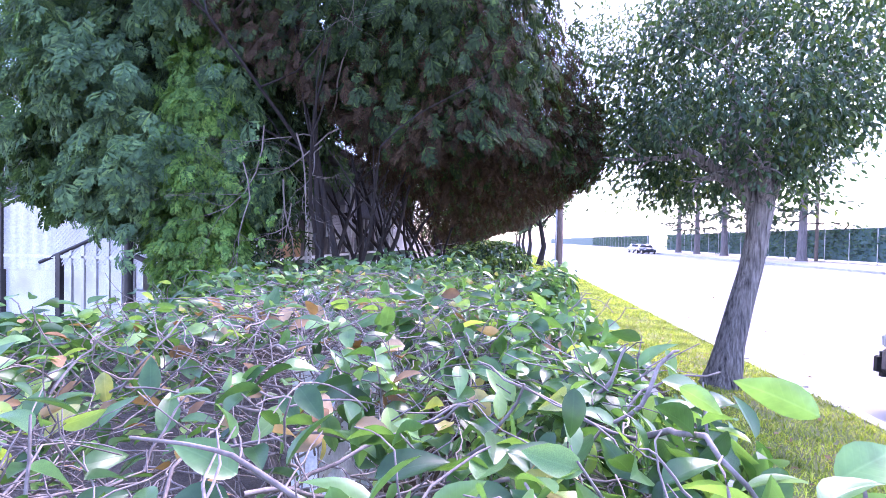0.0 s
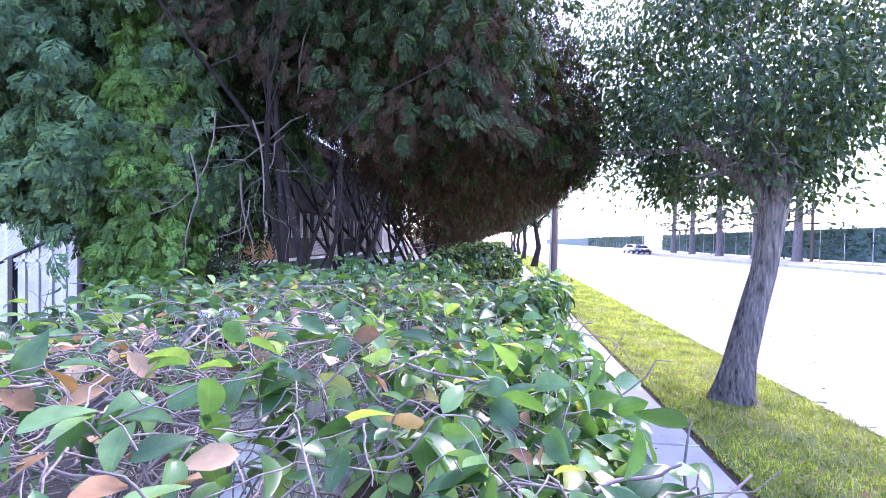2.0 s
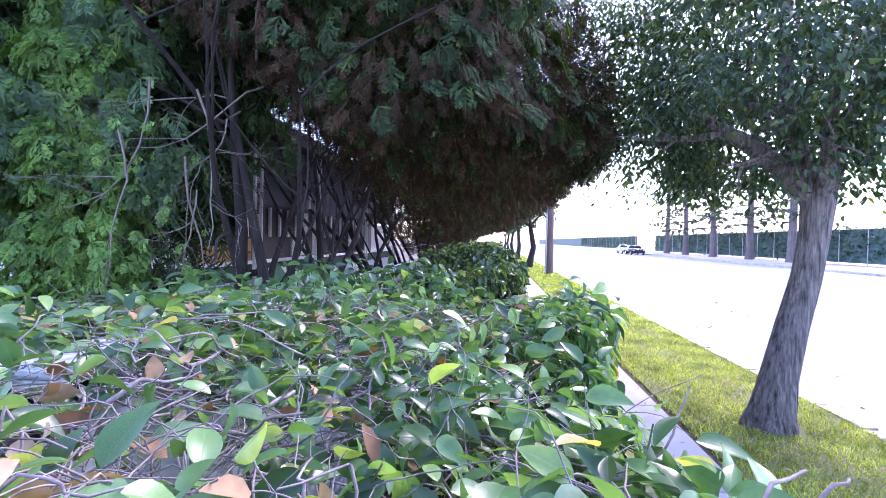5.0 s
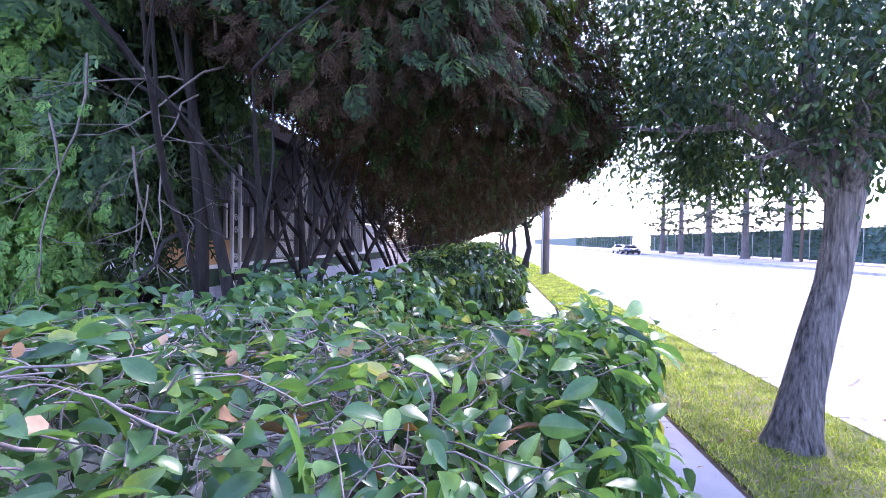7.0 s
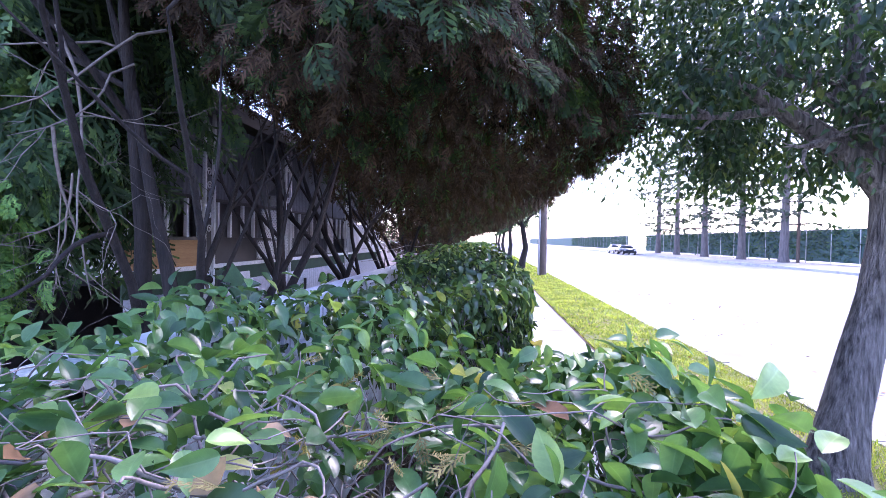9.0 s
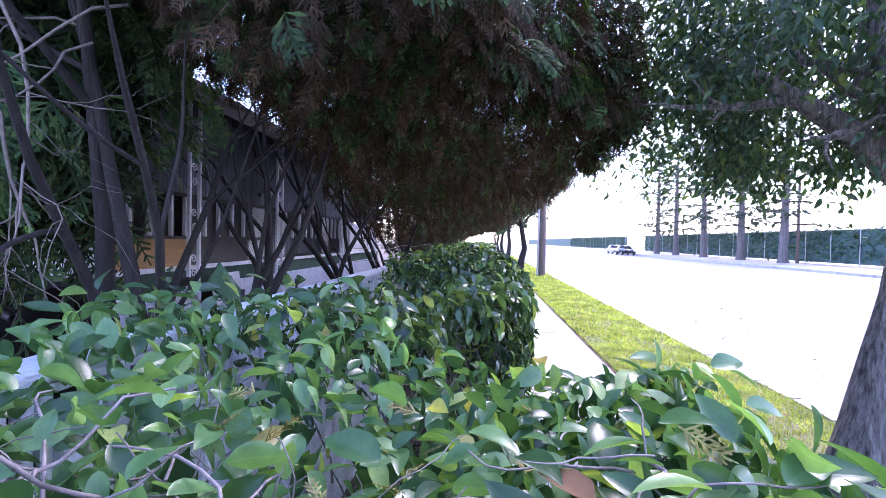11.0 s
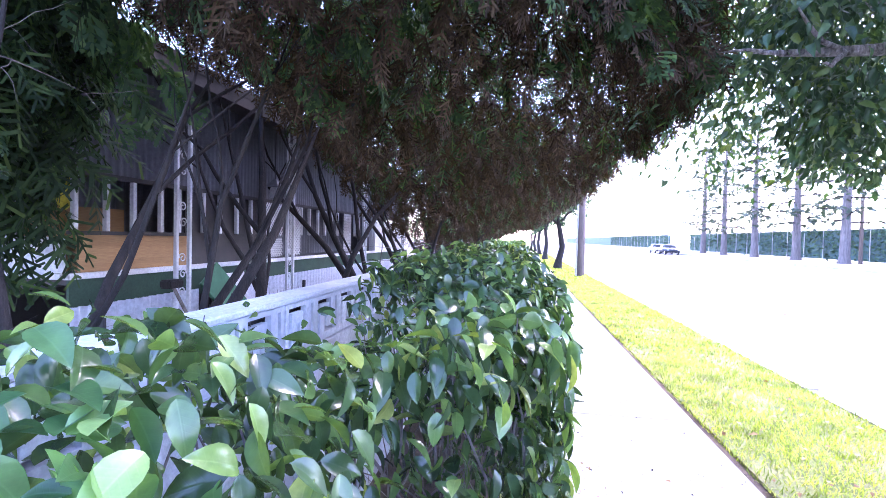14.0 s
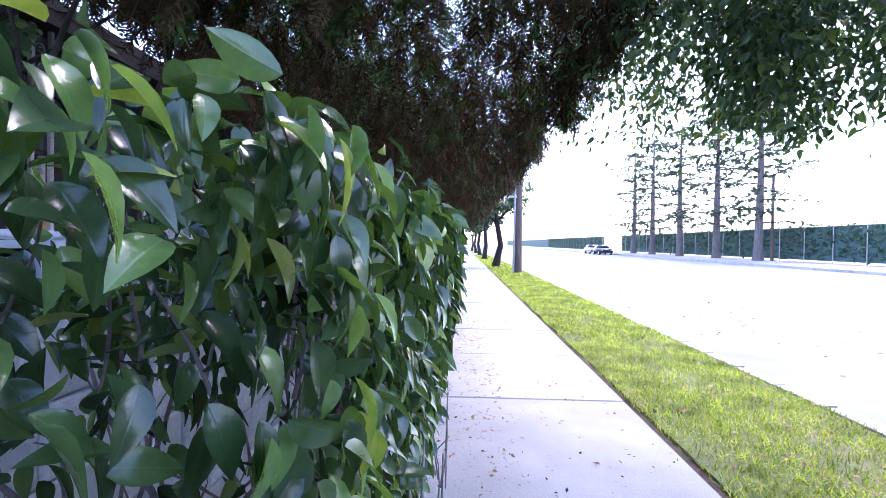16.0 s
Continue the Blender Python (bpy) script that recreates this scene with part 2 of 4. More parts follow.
def arrays(name, V, F, material, parent=None, label="", smooth=False, flat=None):
    """A mesh from arrays of vertices and of faces that all have as many corners."""
    V, F = np.asarray(V, np.float32), np.asarray(F, np.int32)
    me = bpy.data.meshes.new(name)
    me.vertices.add(len(V))
    me.vertices.foreach_set("co", V.ravel())
    n, k = F.shape
    me.loops.add(n * k)
    me.loops.foreach_set("vertex_index", F.ravel())
    me.polygons.add(n)
    me.polygons.foreach_set("loop_start", np.arange(n, dtype=np.int32) * k)
    me.update(calc_edges=True)
    if flat is not None:
        me.uv_layers.new(name="flat").data.foreach_set("uv", np.asarray(flat, np.float32).ravel())
    return link_mesh(name, me, material, parent, label, smooth)


def boxes(bm, *rows):
    for x0, x1, y0, y1, z0, z1 in rows:
        r = bmesh.ops.create_cube(bm, size=1)
        for v in r["verts"]:
            v.co = Vector(((x0 + x1) / 2 + v.co.x * (x1 - x0), (y0 + y1) / 2 + v.co.y * (y1 - y0), (z0 + z1) / 2 + v.co.z * (z1 - z0)))
    return bm


def box(name, row, material, parent=None, label="", bevel=0.0):
    bm = boxes(bmesh.new(), row)
    if bevel:
        bmesh.ops.bevel(bm, geom=bm.edges[:], offset=bevel, segments=2, affect="EDGES")
    return part(name, bm, material, parent, label)


def tube(points, radii, sides=6):
    """Vertices and quads of a tapering tube along points."""
    P = np.asarray(points, float)
    D = np.gradient(P, axis=0)
    D /= np.linalg.norm(D, axis=1)[:, None] + 1e-9
    ref = np.array([0.31, 0.87, 0.4]) if abs(D[0] @ np.array([0.31, 0.87, 0.4])) < 0.9 else np.array([1.0, 0, 0])
    A = np.cross(D, ref)
    A /= np.linalg.norm(A, axis=1)[:, None] + 1e-9
    B = np.cross(D, A)
    a = np.linspace(0, 2 * np.pi, sides, endpoint=False)
    R = np.asarray(radii, float)[:, None, None]
    V = P[:, None, :] + R * (np.cos(a)[None, :, None] * A[:, None, :] + np.sin(a)[None, :, None] * B[:, None, :])
    n = len(P)
    i, j = np.meshgrid(np.arange(n - 1), np.arange(sides), indexing="ij")
    q = np.stack([i * sides + j, i * sides + (j + 1) % sides, (i + 1) * sides + (j + 1) % sides, (i + 1) * sides + j], -1).reshape(-1, 4)
    return V.reshape(-1, 3), q


class Tubes:
    def __init__(self):
        self.V, self.F, self.n = [], [], 0

    def add(self, points, radii, sides=6):
        v, f = tube(points, radii, sides)
        self.V.append(v)
        self.F.append(f + self.n)
        self.n += len(v)

    def make(self, name, material, parent=None, label=""):
        return arrays(name, np.concatenate(self.V), np.concatenate(self.F), material, parent, label, smooth=True)


def wander(start, way, length, steps, bend, sag=0.0):
    """A crooked line."""
    p, d = np.array(start, float), np.array(way, float)
    d /= np.linalg.norm(d)
    out = [p.copy()]
    for _ in range(steps):
        d = d + rng.normal(0, bend, 3) + np.array([0, 0, sag])
        d /= np.linalg.norm(d)
        p = p + d * length / steps
        out.append(p.copy())
    return np.array(out)


def limb(start, way, length, radius, level, bend=0.16, sag=0.0, kids=3, sides=6, spread=0.8):
    """A branching limb: a list of (line, radii, sides), the limb itself first."""
    pts = wander(start, way, length, 6, bend, sag)
    out = [(pts, radius * np.array([1, 0.9, 0.8, 0.68, 0.55, 0.4, 0.12]), sides)]
    for _ in range(kids if level else 0):
        f = rng.integers(2, 7)
        d = pts[min(f, 6)] - pts[f - 1]
        d = d / np.linalg.norm(d) + rng.normal(0, spread, 3) * np.array([1, 1, 0.7])
        out += limb(pts[min(f, 6)], d, length * rng.uniform(0.45, 0.7), radius * (1 - 0.09 * f) * 0.55, level - 1, bend, sag, kids, max(4, sides - 1), spread)
    return out


def grow(parent, material, main, twig, *args):
    """The limb as a part of its plant and its branches as parts of the limb."""
    rows = limb(*args)
    tb = Tubes()
    tb.add(*rows[0])
    base = tb.make(main, material, parent)
    for r in rows[1:]:
        tb = Tubes()
        tb.add(*r)
        tb.make(twig, material, base)


def turns(normal, yaw, tilt):
    """Rotations that bring z near the given normals, turned by yaw about them and leaning by tilt."""
    n = np.asarray(normal, float) + rng.normal(0, 1, (len(yaw), 3)) * np.asarray(tilt)[:, None]
    n /= np.linalg.norm(n, axis=1)[:, None] + 1e-9
    h = np.stack([np.cos(yaw), np.sin(yaw), np.zeros(len(yaw))], 1)
    y = h - (h * n).sum(1)[:, None] * n
    y /= np.linalg.norm(y, axis=1)[:, None] + 1e-9
    x = np.cross(y, n)
    return np.stack([x, y, n], 2)


def strew(name, shape, R, T, S, material, parent=None, label="", smooth=True):
    """Many copies of one small shape joined into one mesh."""
    V, F = shape
    V, F = np.asarray(V, float), np.asarray(F, int)
    W = np.einsum("mij,nj->mni", R * np.asarray(S)[:, None, None], V) + np.asarray(T)[:, None, :]
    G = F[None] + (np.arange(len(T)) * len(V))[:, None, None]
    ob = arrays(name, W.reshape(-1, 3), G.reshape(-1, F.shape[1]), material, parent, label, smooth, np.tile(V[F.ravel(), :2], (len(T), 1)))
    return tagged(ob, kind="stuff")


def leaf_shape(stations, width=0.27, fold=0.10, curl=0.16, wave=0.0):
    """An ovate pointed leaf of length 1 along y, folded on its midrib and curling down at the tip."""
    V, F = [], []
    for k, s in enumerate(stations):
        w = width * (math.sin(math.pi * s ** 0.75) ** 0.85 if 0 < s < 1 else 0.02)
        z = -curl * (s - 0.3) ** 2 * 1.6
        e = wave * math.sin(7 * s)
        V += [(-w, s, z + fold * w / width + e), (0, s, z), (w, s, z + fold * w / width - e)]
    for k in range(len(stations) - 1):
        a = 3 * k
        F += [(a, a + 1, a + 4, a + 3), (a + 1, a + 2, a + 5, a + 4)]
    return V, F


LEAF_FINE = leaf_shape([0, 0.06, 0.18, 0.34, 0.52, 0.70, 0.87, 1.0], width=0.25, wave=0.012)
LEAF_MID = leaf_shape([0, 0.2, 0.5, 0.8, 1.0])
LEAF_FAR = leaf_shape([0, 0.4, 1.0], fold=0.06)


def spray_shape(fine=True):
    """A flat ferny spray of length 1 along y with side branchlets."""
    V, F = [], []

    def strip(x0, y0, x1, y1, w, z0, z1):
        dx, dy = x1 - x0, y1 - y0
        L = math.hypot(dx, dy)
        nx, ny = -dy / L * w, dx / L * w
        a = len(V)
        V.extend([(x0 - nx * 0.6, y0 - ny * 0.6, z0), (x0 + nx * 0.6, y0 + ny * 0.6, z0), (x1 + nx * 0.5, y1 + ny * 0.5, z1), (x1 - nx * 0.5, y1 - ny * 0.5, z1)])
        F.append((a, a + 1, a + 2, a + 3))

    strip(0, 0, 0, 1, 0.03, 0, -0.12)
    steps = 7 if fine else 5
    for k in range(steps):
        s = 0.12 + 0.8 * k / steps
        side = 1 if k % 2 else -1
        for sd in (side, -side):
            L = 0.46 * (1 - 0.62 * s) * rng.uniform(0.55, 1.25)
            lean = rng.uniform(0.5, 0.9)
            ex, ey = sd * L * lean, s + L * (1.35 - lean)
            strip(0, s, ex, ey, 0.036 if fine else 0.042, -0.1 * s, -0.1 * s - 0.06 + rng.uniform(-0.08, 0.08))
            if fine:
                strip(ex * 0.45, s + L * 0.32, ex * 0.45 + sd * 0.02, s + L * 0.32 + L * 0.42, 0.034, -0.1 * s, -0.1 * s - 0.05)
    return V, F


def fan_shape():
    """A broad flat scale-leaf spray of length 1 along y: lobed side branchlets, drooping at the rim."""
    V, F = [], []

    def lobe(x0, y0, x1, y1, w, z0, z1):
        dx, dy = x1 - x0, y1 - y0
        L = math.hypot(dx, dy)
        nx, ny = -dy / L * w, dx / L * w
        mx, my, mz = x0 + dx * 0.6, y0 + dy * 0.6, (z0 + z1) / 2 + 0.02
        a = len(V)
        V.extend([(x0, y0, z0), (mx + nx, my + ny, mz), (x1, y1, z1), (mx - nx, my - ny, mz)])
        F.append((a, a + 3, a + 2, a + 1))

    lobe(0, 0, 0, 1, 0.05, 0, -0.22)
    for k in range(6):
        s = 0.08 + 0.13 * k
        for sd in (-1, 1):
            L = 0.50 * (1 - 0.65 * s) * rng.uniform(0.75, 1.25)
            lean = rng.uniform(0.55, 0.8)
            ex, ey = sd * L * lean, s + L * (1.3 - lean)
            z = -0.2 * s * s
            lobe(0, s, ex, ey, 0.048, z, z - 0.10 * L + rng.uniform(-0.05, 0.05))
            for f, side in ((0.4, 1), (0.55, -1), (0.75, 1)):
                bx, by = ex * f, s + (ey - s) * f
                l2 = L * rng.uniform(0.28, 0.42)
                lobe(bx, by, bx + sd * l2 * (0.25 if side > 0 else 0.95), by + l2 * (0.95 if side > 0 else 0.15), 0.04, z - 0.04 * f, z - 0.08 * f + rng.uniform(-0.05, 0.03))
    return V, F


FAN = fan_shape()
SPRAY = spray_shape(True)
SPRAY_FAR = spray_shape(False)

# ---- ground ----
box("ground", (-300, 300, -150, 450, -0.9, -0.32), M_DRYGROUND)
tagged(bpy.data.objects["ground"], kind="structure")
box("road", (3.12, 22.0, -60, 420, -0.32, -0.17), M_ASPH)
tagged(bpy.data.objects["road"], kind="structure")
box("yard_soil", (-30, 0.0, -40, 200, -0.32, -0.03), M_SOIL)
tagged(bpy.data.objects["yard_soil"], kind="structure")
box("edge_soil", (1.49, 1.56, -20, 150, -0.32, -0.03), M_SOIL)
tagged(bpy.data.objects["edge_soil"], kind="structure")
box("turf", (1.56, 2.92, -20, 150, -0.32, -0.01), M_TURF)
tagged(bpy.data.objects["turf"], kind="structure")
box("far_verge", (22.15, 60, -60, 420, -0.32, -0.03), M_DRYGROUND)
tagged(bpy.data.objects["far_verge"], kind="structure")
box("far_curb", (22.0, 22.15, -60, 420, -0.32, 0.0), M_CURB, bevel=0.02)
tagged(bpy.data.objects["far_curb"], kind="structure")

pavement = tagged(group_of("pavement"), kind="structure")
bm = boxes(bmesh.new(), (0.0, 1.49, 0.006, 1.494, -0.3, 0.0))
bmesh.ops.bevel(bm, geom=bm.edges[:], offset=0.008, segments=1, affect="EDGES")
slab = part("slab", bm, M_CONC, pavement)
for k in range(-10, 60):
    if k:
        o = new("slab", slab.data)
        o.parent = pavement
        o.location = (0, 1.5 * k, rng.uniform(-0.004, 0.004))
curb = tagged(group_of("curb"), kind="structure")
bm = boxes(bmesh.new(), (2.92, 3.08, 0.004, 0.596, -0.3, 0.0))
bmesh.ops.bevel(bm, geom=bm.edges[:], offset=0.018, segments=2, affect="EDGES")
stone = part("curb_stone", bm, M_CURB, curb)
bm = boxes(bmesh.new(), (3.08, 3.42, 0.004, 1.796, -0.3, -0.155))
gut = part("gutter_slab", bm, M_CURB, curb)
for k in range(-20, 90):
    if k:
        o = new("curb_stone", stone.data)
        o.parent = curb
        o.location = (rng.uniform(-0.006, 0.006), 0.6 * k, rng.uniform(-0.006, 0.004))
        if k % 3 == 0:
            o = new("gutter_slab", gut.data)
            o.parent = curb
            o.location = (0, 0.6 * k, 0)

# ---- lawn ----
def grass(name, n, y0, y1, h, w):
    x = rng.uniform(1.53, 2.95, n)
    y = rng.uniform(y0, y1, n)
    keep = np.hypot(x - 2.23, y + 1.83) > 0.23
    x, y = x[keep], y[keep]
    thin = np.sin(x * 7.3 + 1.1 * np.sin(y * 2.1)) + np.sin(y * 3.7 + x) + rng.normal(0, 1.2, len(x))
    keep = thin > -1.6
    x, y = x[keep], y[keep]
    V = [(-0.5 * w, 0, 0), (0.5 * w, 0, 0), (0.35 * w, 0.35, 0.62), (-0.35 * w, 0.35, 0.62), (0.08 * w, 0.9, 0.85), (-0.08 * w, 0.9, 0.85)]
    R = turns(np.tile([0, 0, 1.0], (len(x), 1)), rng.uniform(0, 6.28, len(x)), rng.uniform(0.05, 0.5, len(x)))
    return strew(name, (V, [(0, 1, 2, 3), (3, 2, 4, 5)]), R, np.stack([x, y, np.full(len(x), -0.012)], 1), rng.uniform(0.6, 1.4, len(x)) * h, M_GRASS)


lawn = tagged(group_of("lawn"), "patchy yellow-green lawn strip between pavement and curb", "lawn", kind="stuff")
for nm, n, a, b, h, w in (("blades", 5000, -14, -5.5, 0.05, 0.4), ("blades", 46000, -5.5, 2.5, 0.035, 0.16), ("blades", 26000, 2.5, 14, 0.04, 0.3), ("blades", 9000, 14, 45, 0.06, 0.7)):
    g = grass(nm, n, a, b, h, w)
    g.parent = lawn

# ---- hedge ----
def hedge_top(x, y):
    z = np.interp(y, [-9, -4.6, -4.0, -2.7, -2.2, 1, 4, 14], [1.20, 1.20, 1.21, 1.27, 1.28, 1.27, 1.28, 1.34])
    bump = 0.035 * np.sin(3.1 * x + 1.7 * y) + 0.03 * np.sin(5.3 * y - 2 * x + 1) + 0.02 * np.sin(11 * x + 7 * y)
    edge = np.clip((x - 0.0) / 0.35, 0, 1) ** 2 * np.where(y < -3.97, 0.02, 0.08)
    edge = edge - 0.05 * np.clip((x - 0.08) / 0.08, 0, 1) * np.interp(y, [-4.9, -4.6, -4.05, -3.95], [0, 1, 1, 0])
    dip = 0.12 * np.clip((-0.10 - x) / 0.1, 0, 1) * np.interp(y, [-3.45, -3.28, -2.6, -2.35], [0, 1, 1, 0])
    ridge = 0.075 * np.clip((-0.12 - x) / 0.1, 0, 1) * np.interp(y, [-4.6, -4.35, -3.6, -3.42], [0, 1, 1, 0])
    return z + bump - edge - dip + ridge


def hedge_left(y):
    return np.interp(y, [-9, -4.7, -4.1, -3.0, -2.5, -1.5, -1.2, 14], [-1.45, -1.30, -0.86, -0.68, -0.5, -0.5, -0.72, -0.74])


def hedge_right(y):
    return np.interp(y, [-9, -4.8, -4.5, -3.92, -3.80, -3.2, -2.4, 14], [0.26, 0.26, 0.36, 0.34, 0.15, 0.17, 0.23, 0.20])


def clear(T):
    """Keep the air above the hedge free, and the corner where the way comes down to the pavement."""
    x, y, z = T.T
    over = z > 1.29 + 0.2 * np.clip(y + 3.4, 0, 1) + 0.05 * (x < -0.2) * (y > -4.5) + 0.03 * (x > 0.14) * (y < -4.0)
    corner = (x > 0.06) & (y < -3.40) & (y > -3.86) & (z > 0.95)
    near = (x > -0.09) & (y < -3.50) & (((y > -3.86) & (z > 1.06)) | ((y > -3.99) & (z > 1.2)) | ((y > -4.3) & (z > 1.26) & (x < 0.18)))
    return ~(over | corner | near)


def hedge_points(n, y0, y1):
    """Places on the top and the sides of the hedge, with outward normals."""
    y = rng.uniform(y0, y1, n)
    l, r = hedge_left(y), hedge_right(y)
    u = rng.uniform(0, 1, n)
    where = rng.uniform(0, 1, n)
    width = r - l
    share = width / (width + 1.15)
    top = where < share
    x = l + u * width
    zt = hedge_top(x, y)
    depth = np.abs(rng.normal(0, 0.06, n)) + (rng.uniform(0, 1, n) < 0.25) * rng.uniform(0, 0.25, n)
    up = (rng.uniform(0, 1, n) < 0.10) * rng.uniform(0, 0.10, n)
    z = zt - depth + up
    N = np.stack([(x > r - 0.12) * 0.5, np.zeros(n), np.ones(n)], 1)
    s = ~top
    z[s] = rng.uniform(0.03, 1.0, s.sum()) ** 0.9 * hedge_top(r[s], y[s])
    x[s] = 0.04 + (r[s] - 0.04) * np.clip(z[s] / 1.0, 0, 1) - np.abs(rng.normal(0, 0.05, s.sum())) - (rng.uniform(0, 1, s.sum()) < 0.2) * rng.uniform(0, 0.3, s.sum())
    N[s] = np.stack([np.ones(s.sum()), rng.normal(0, 0.3, s.sum()), rng.uniform(0.1, 0.9, s.sum())], 1)
    bare = np.exp(-((x + 0.5) / 0.5) ** 2) * np.interp(y, [-7.4, -7.0, -5.3, -4.9], [0.3, 1, 1, 0]) * (z > 0.9)
    bare2 = np.exp(-((x + 0.25) / 0.25) ** 2) * np.exp(-((y + 4.4) / 0.5) ** 2) * 0.6
    thin = np.maximum(((y > -3.45) & (y < -2.5)) * 0.3 * (x < -0.05), np.interp(y, [-4.4, -4.3, -3.6, -3.3, -2.4, -2.3], [0, 0.35, 0.4, 0.8, 0.85, 0]) * np.clip((-0.2 - x) / 0.2, 0, 1))
    keep = rng.uniform(0, 1, n) > np.maximum(np.maximum(bare * 0.85, bare2), thin)
    T = np.stack([x, y, z], 1)
    keep &= clear(T)
    return T[keep], N[keep]


hedge = tagged(group_of("hedge", (-0.4, -2, 0)), "clipped broad-leaved green hedge with bare grey twigs on top", "hedge")


def hedge_leaves(name, n, y0, y1, shape, lo, hi, material=M_LEAF):
    T, N = hedge_points(n, y0, y1)
    m = len(T)
    yaw = rng.uniform(0, 6.28, m)
    R = turns(N, yaw, rng.uniform(0.3, 0.9, m))
    hung = (N[:, 0] > 0.6) | (rng.uniform(0, 1, m) < np.where(T[:, 1] > -4.2, 0.5, 0.15))
    y = np.array([0.25, 0, -1.0]) + rng.normal(0, 0.38, (m, 3))
    x = np.cross(y, R[:, :, 2] + N * 0.6)
    y /= np.linalg.norm(y, axis=1)[:, None]
    x /= np.linalg.norm(x, axis=1)[:, None] + 1e-9
    R[hung] = np.stack([x, y, np.cross(x, y)], 2)[hung]
    return strew(name, shape, R, T, rng.uniform(lo, hi, m), material, hedge)


hedge_leaves("leaves", 24500, -7.4, -3.8, LEAF_FINE, 0.038, 0.068)
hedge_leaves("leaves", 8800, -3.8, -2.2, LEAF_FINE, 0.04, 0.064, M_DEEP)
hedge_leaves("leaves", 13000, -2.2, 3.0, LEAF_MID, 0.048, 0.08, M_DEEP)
hedge_leaves("leaves", 13000, 3.0, 16.0, LEAF_FAR, 0.06, 0.10)
# the leaves nearest to the way, one by one
T, N = hedge_points(2600, -6.9, -3.0)
pick = (T[:, 2] > hedge_top(T[:, 0], T[:, 1]) - 0.05) & (T[:, 0] > -0.9)
T, N = T[pick][:290], N[pick][:290]
R = turns(N, rng.uniform(0, 6.28, len(T)), rng.uniform(0.2, 0.6, len(T)))
tw = Tubes()
shoots, ways = [], []


def shoot(x, y, z0, z1, count):
    pts = wander((x, y, z0), (rng.normal(0, 0.25), rng.normal(0, 0.25), 1), z1 - z0, 5, 0.10)
    tw.add(pts, np.linspace(0.003, 0.0012, 6), 5)
    for k in range(count):
        f = 5 * (0.25 + 0.75 * (k + 0.5) / count)
        a, b = pts[int(f)], pts[min(int(f) + 1, 5)]
        shoots.append(a + (b - a) * (f - int(f)))
        yaw = k * 2.4 + rng.uniform(-0.4, 0.4)
        ways.append((math.cos(yaw), math.sin(yaw), rng.uniform(-0.9, 0.4)))


for _ in range(15):
    shoot(rng.uniform(-0.22, 0.06), rng.uniform(-3.36, -2.85), 0.98, rng.uniform(1.14, 1.27), 7)
for _ in range(9):
    shoot(rng.uniform(0.0, 0.10), rng.uniform(-3.38, -3.0), 1.0, rng.uniform(1.2, 1.31), 7)
for _ in range(8):
    shoot(rng.uniform(0.18, 0.28), rng.uniform(-4.25, -3.95), 1.03, rng.uniform(1.13, 1.2), 6)
for _ in range(8):
    shoot(rng.uniform(-0.75, -0.3), rng.uniform(-3.5, -2.7), 0.95, rng.uniform(1.1, 1.27), 7)
for _ in range(14):
    x, y = rng.uniform(-0.6, 0.3), rng.uniform(-6.9, -4.5)
    shoot(x, y, hedge_top(x, y) - 0.1, min(1.26, hedge_top(x, y) + rng.uniform(0.02, 0.1)), 5)
T2, Y2 = np.array(shoots), np.array(ways)
Y2 /= np.linalg.norm(Y2, axis=1)[:, None]
X2 = np.cross(Y2, np.array([0, 0, 1.0]) + rng.normal(0, 0.35, Y2.shape))
X2 /= np.linalg.norm(X2, axis=1)[:, None]
R2 = np.stack([X2, Y2, np.cross(X2, Y2)], 2)
T, R = np.concatenate([T[:120], T2]), np.concatenate([R[:120], R2])
variants = []
for w, f, c in ((0.27, 0.10, 0.16), (0.24, 0.16, 0.30), (0.30, 0.05, 0.08), (0.26, 0.12, -0.1)):
    V, F = leaf_shape([0, 0.1, 0.25, 0.42, 0.6, 0.78, 0.9, 1.0], w, f, c, 0.014)
    ob = arrays("leaf", V, F, M_LEAF_ONE, None, smooth=True, flat=np.array(V)[np.array(F).ravel(), :2])
    variants.append(ob.data)
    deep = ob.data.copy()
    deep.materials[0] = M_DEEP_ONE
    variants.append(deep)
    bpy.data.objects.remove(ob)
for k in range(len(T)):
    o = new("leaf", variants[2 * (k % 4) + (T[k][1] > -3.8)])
    o.parent = hedge
    o.matrix_parent_inverse = Matrix.Translation(-hedge.location)
    m = Matrix([list(r) for r in R[k]]).to_4x4()
    o.matrix_basis = Matrix.Translation(T[k]) @ m @ Matrix.Scale(float(rng.uniform(0.052, 0.085)) * (0.72 if T[k][1] > -3.8 else 0.82), 4)

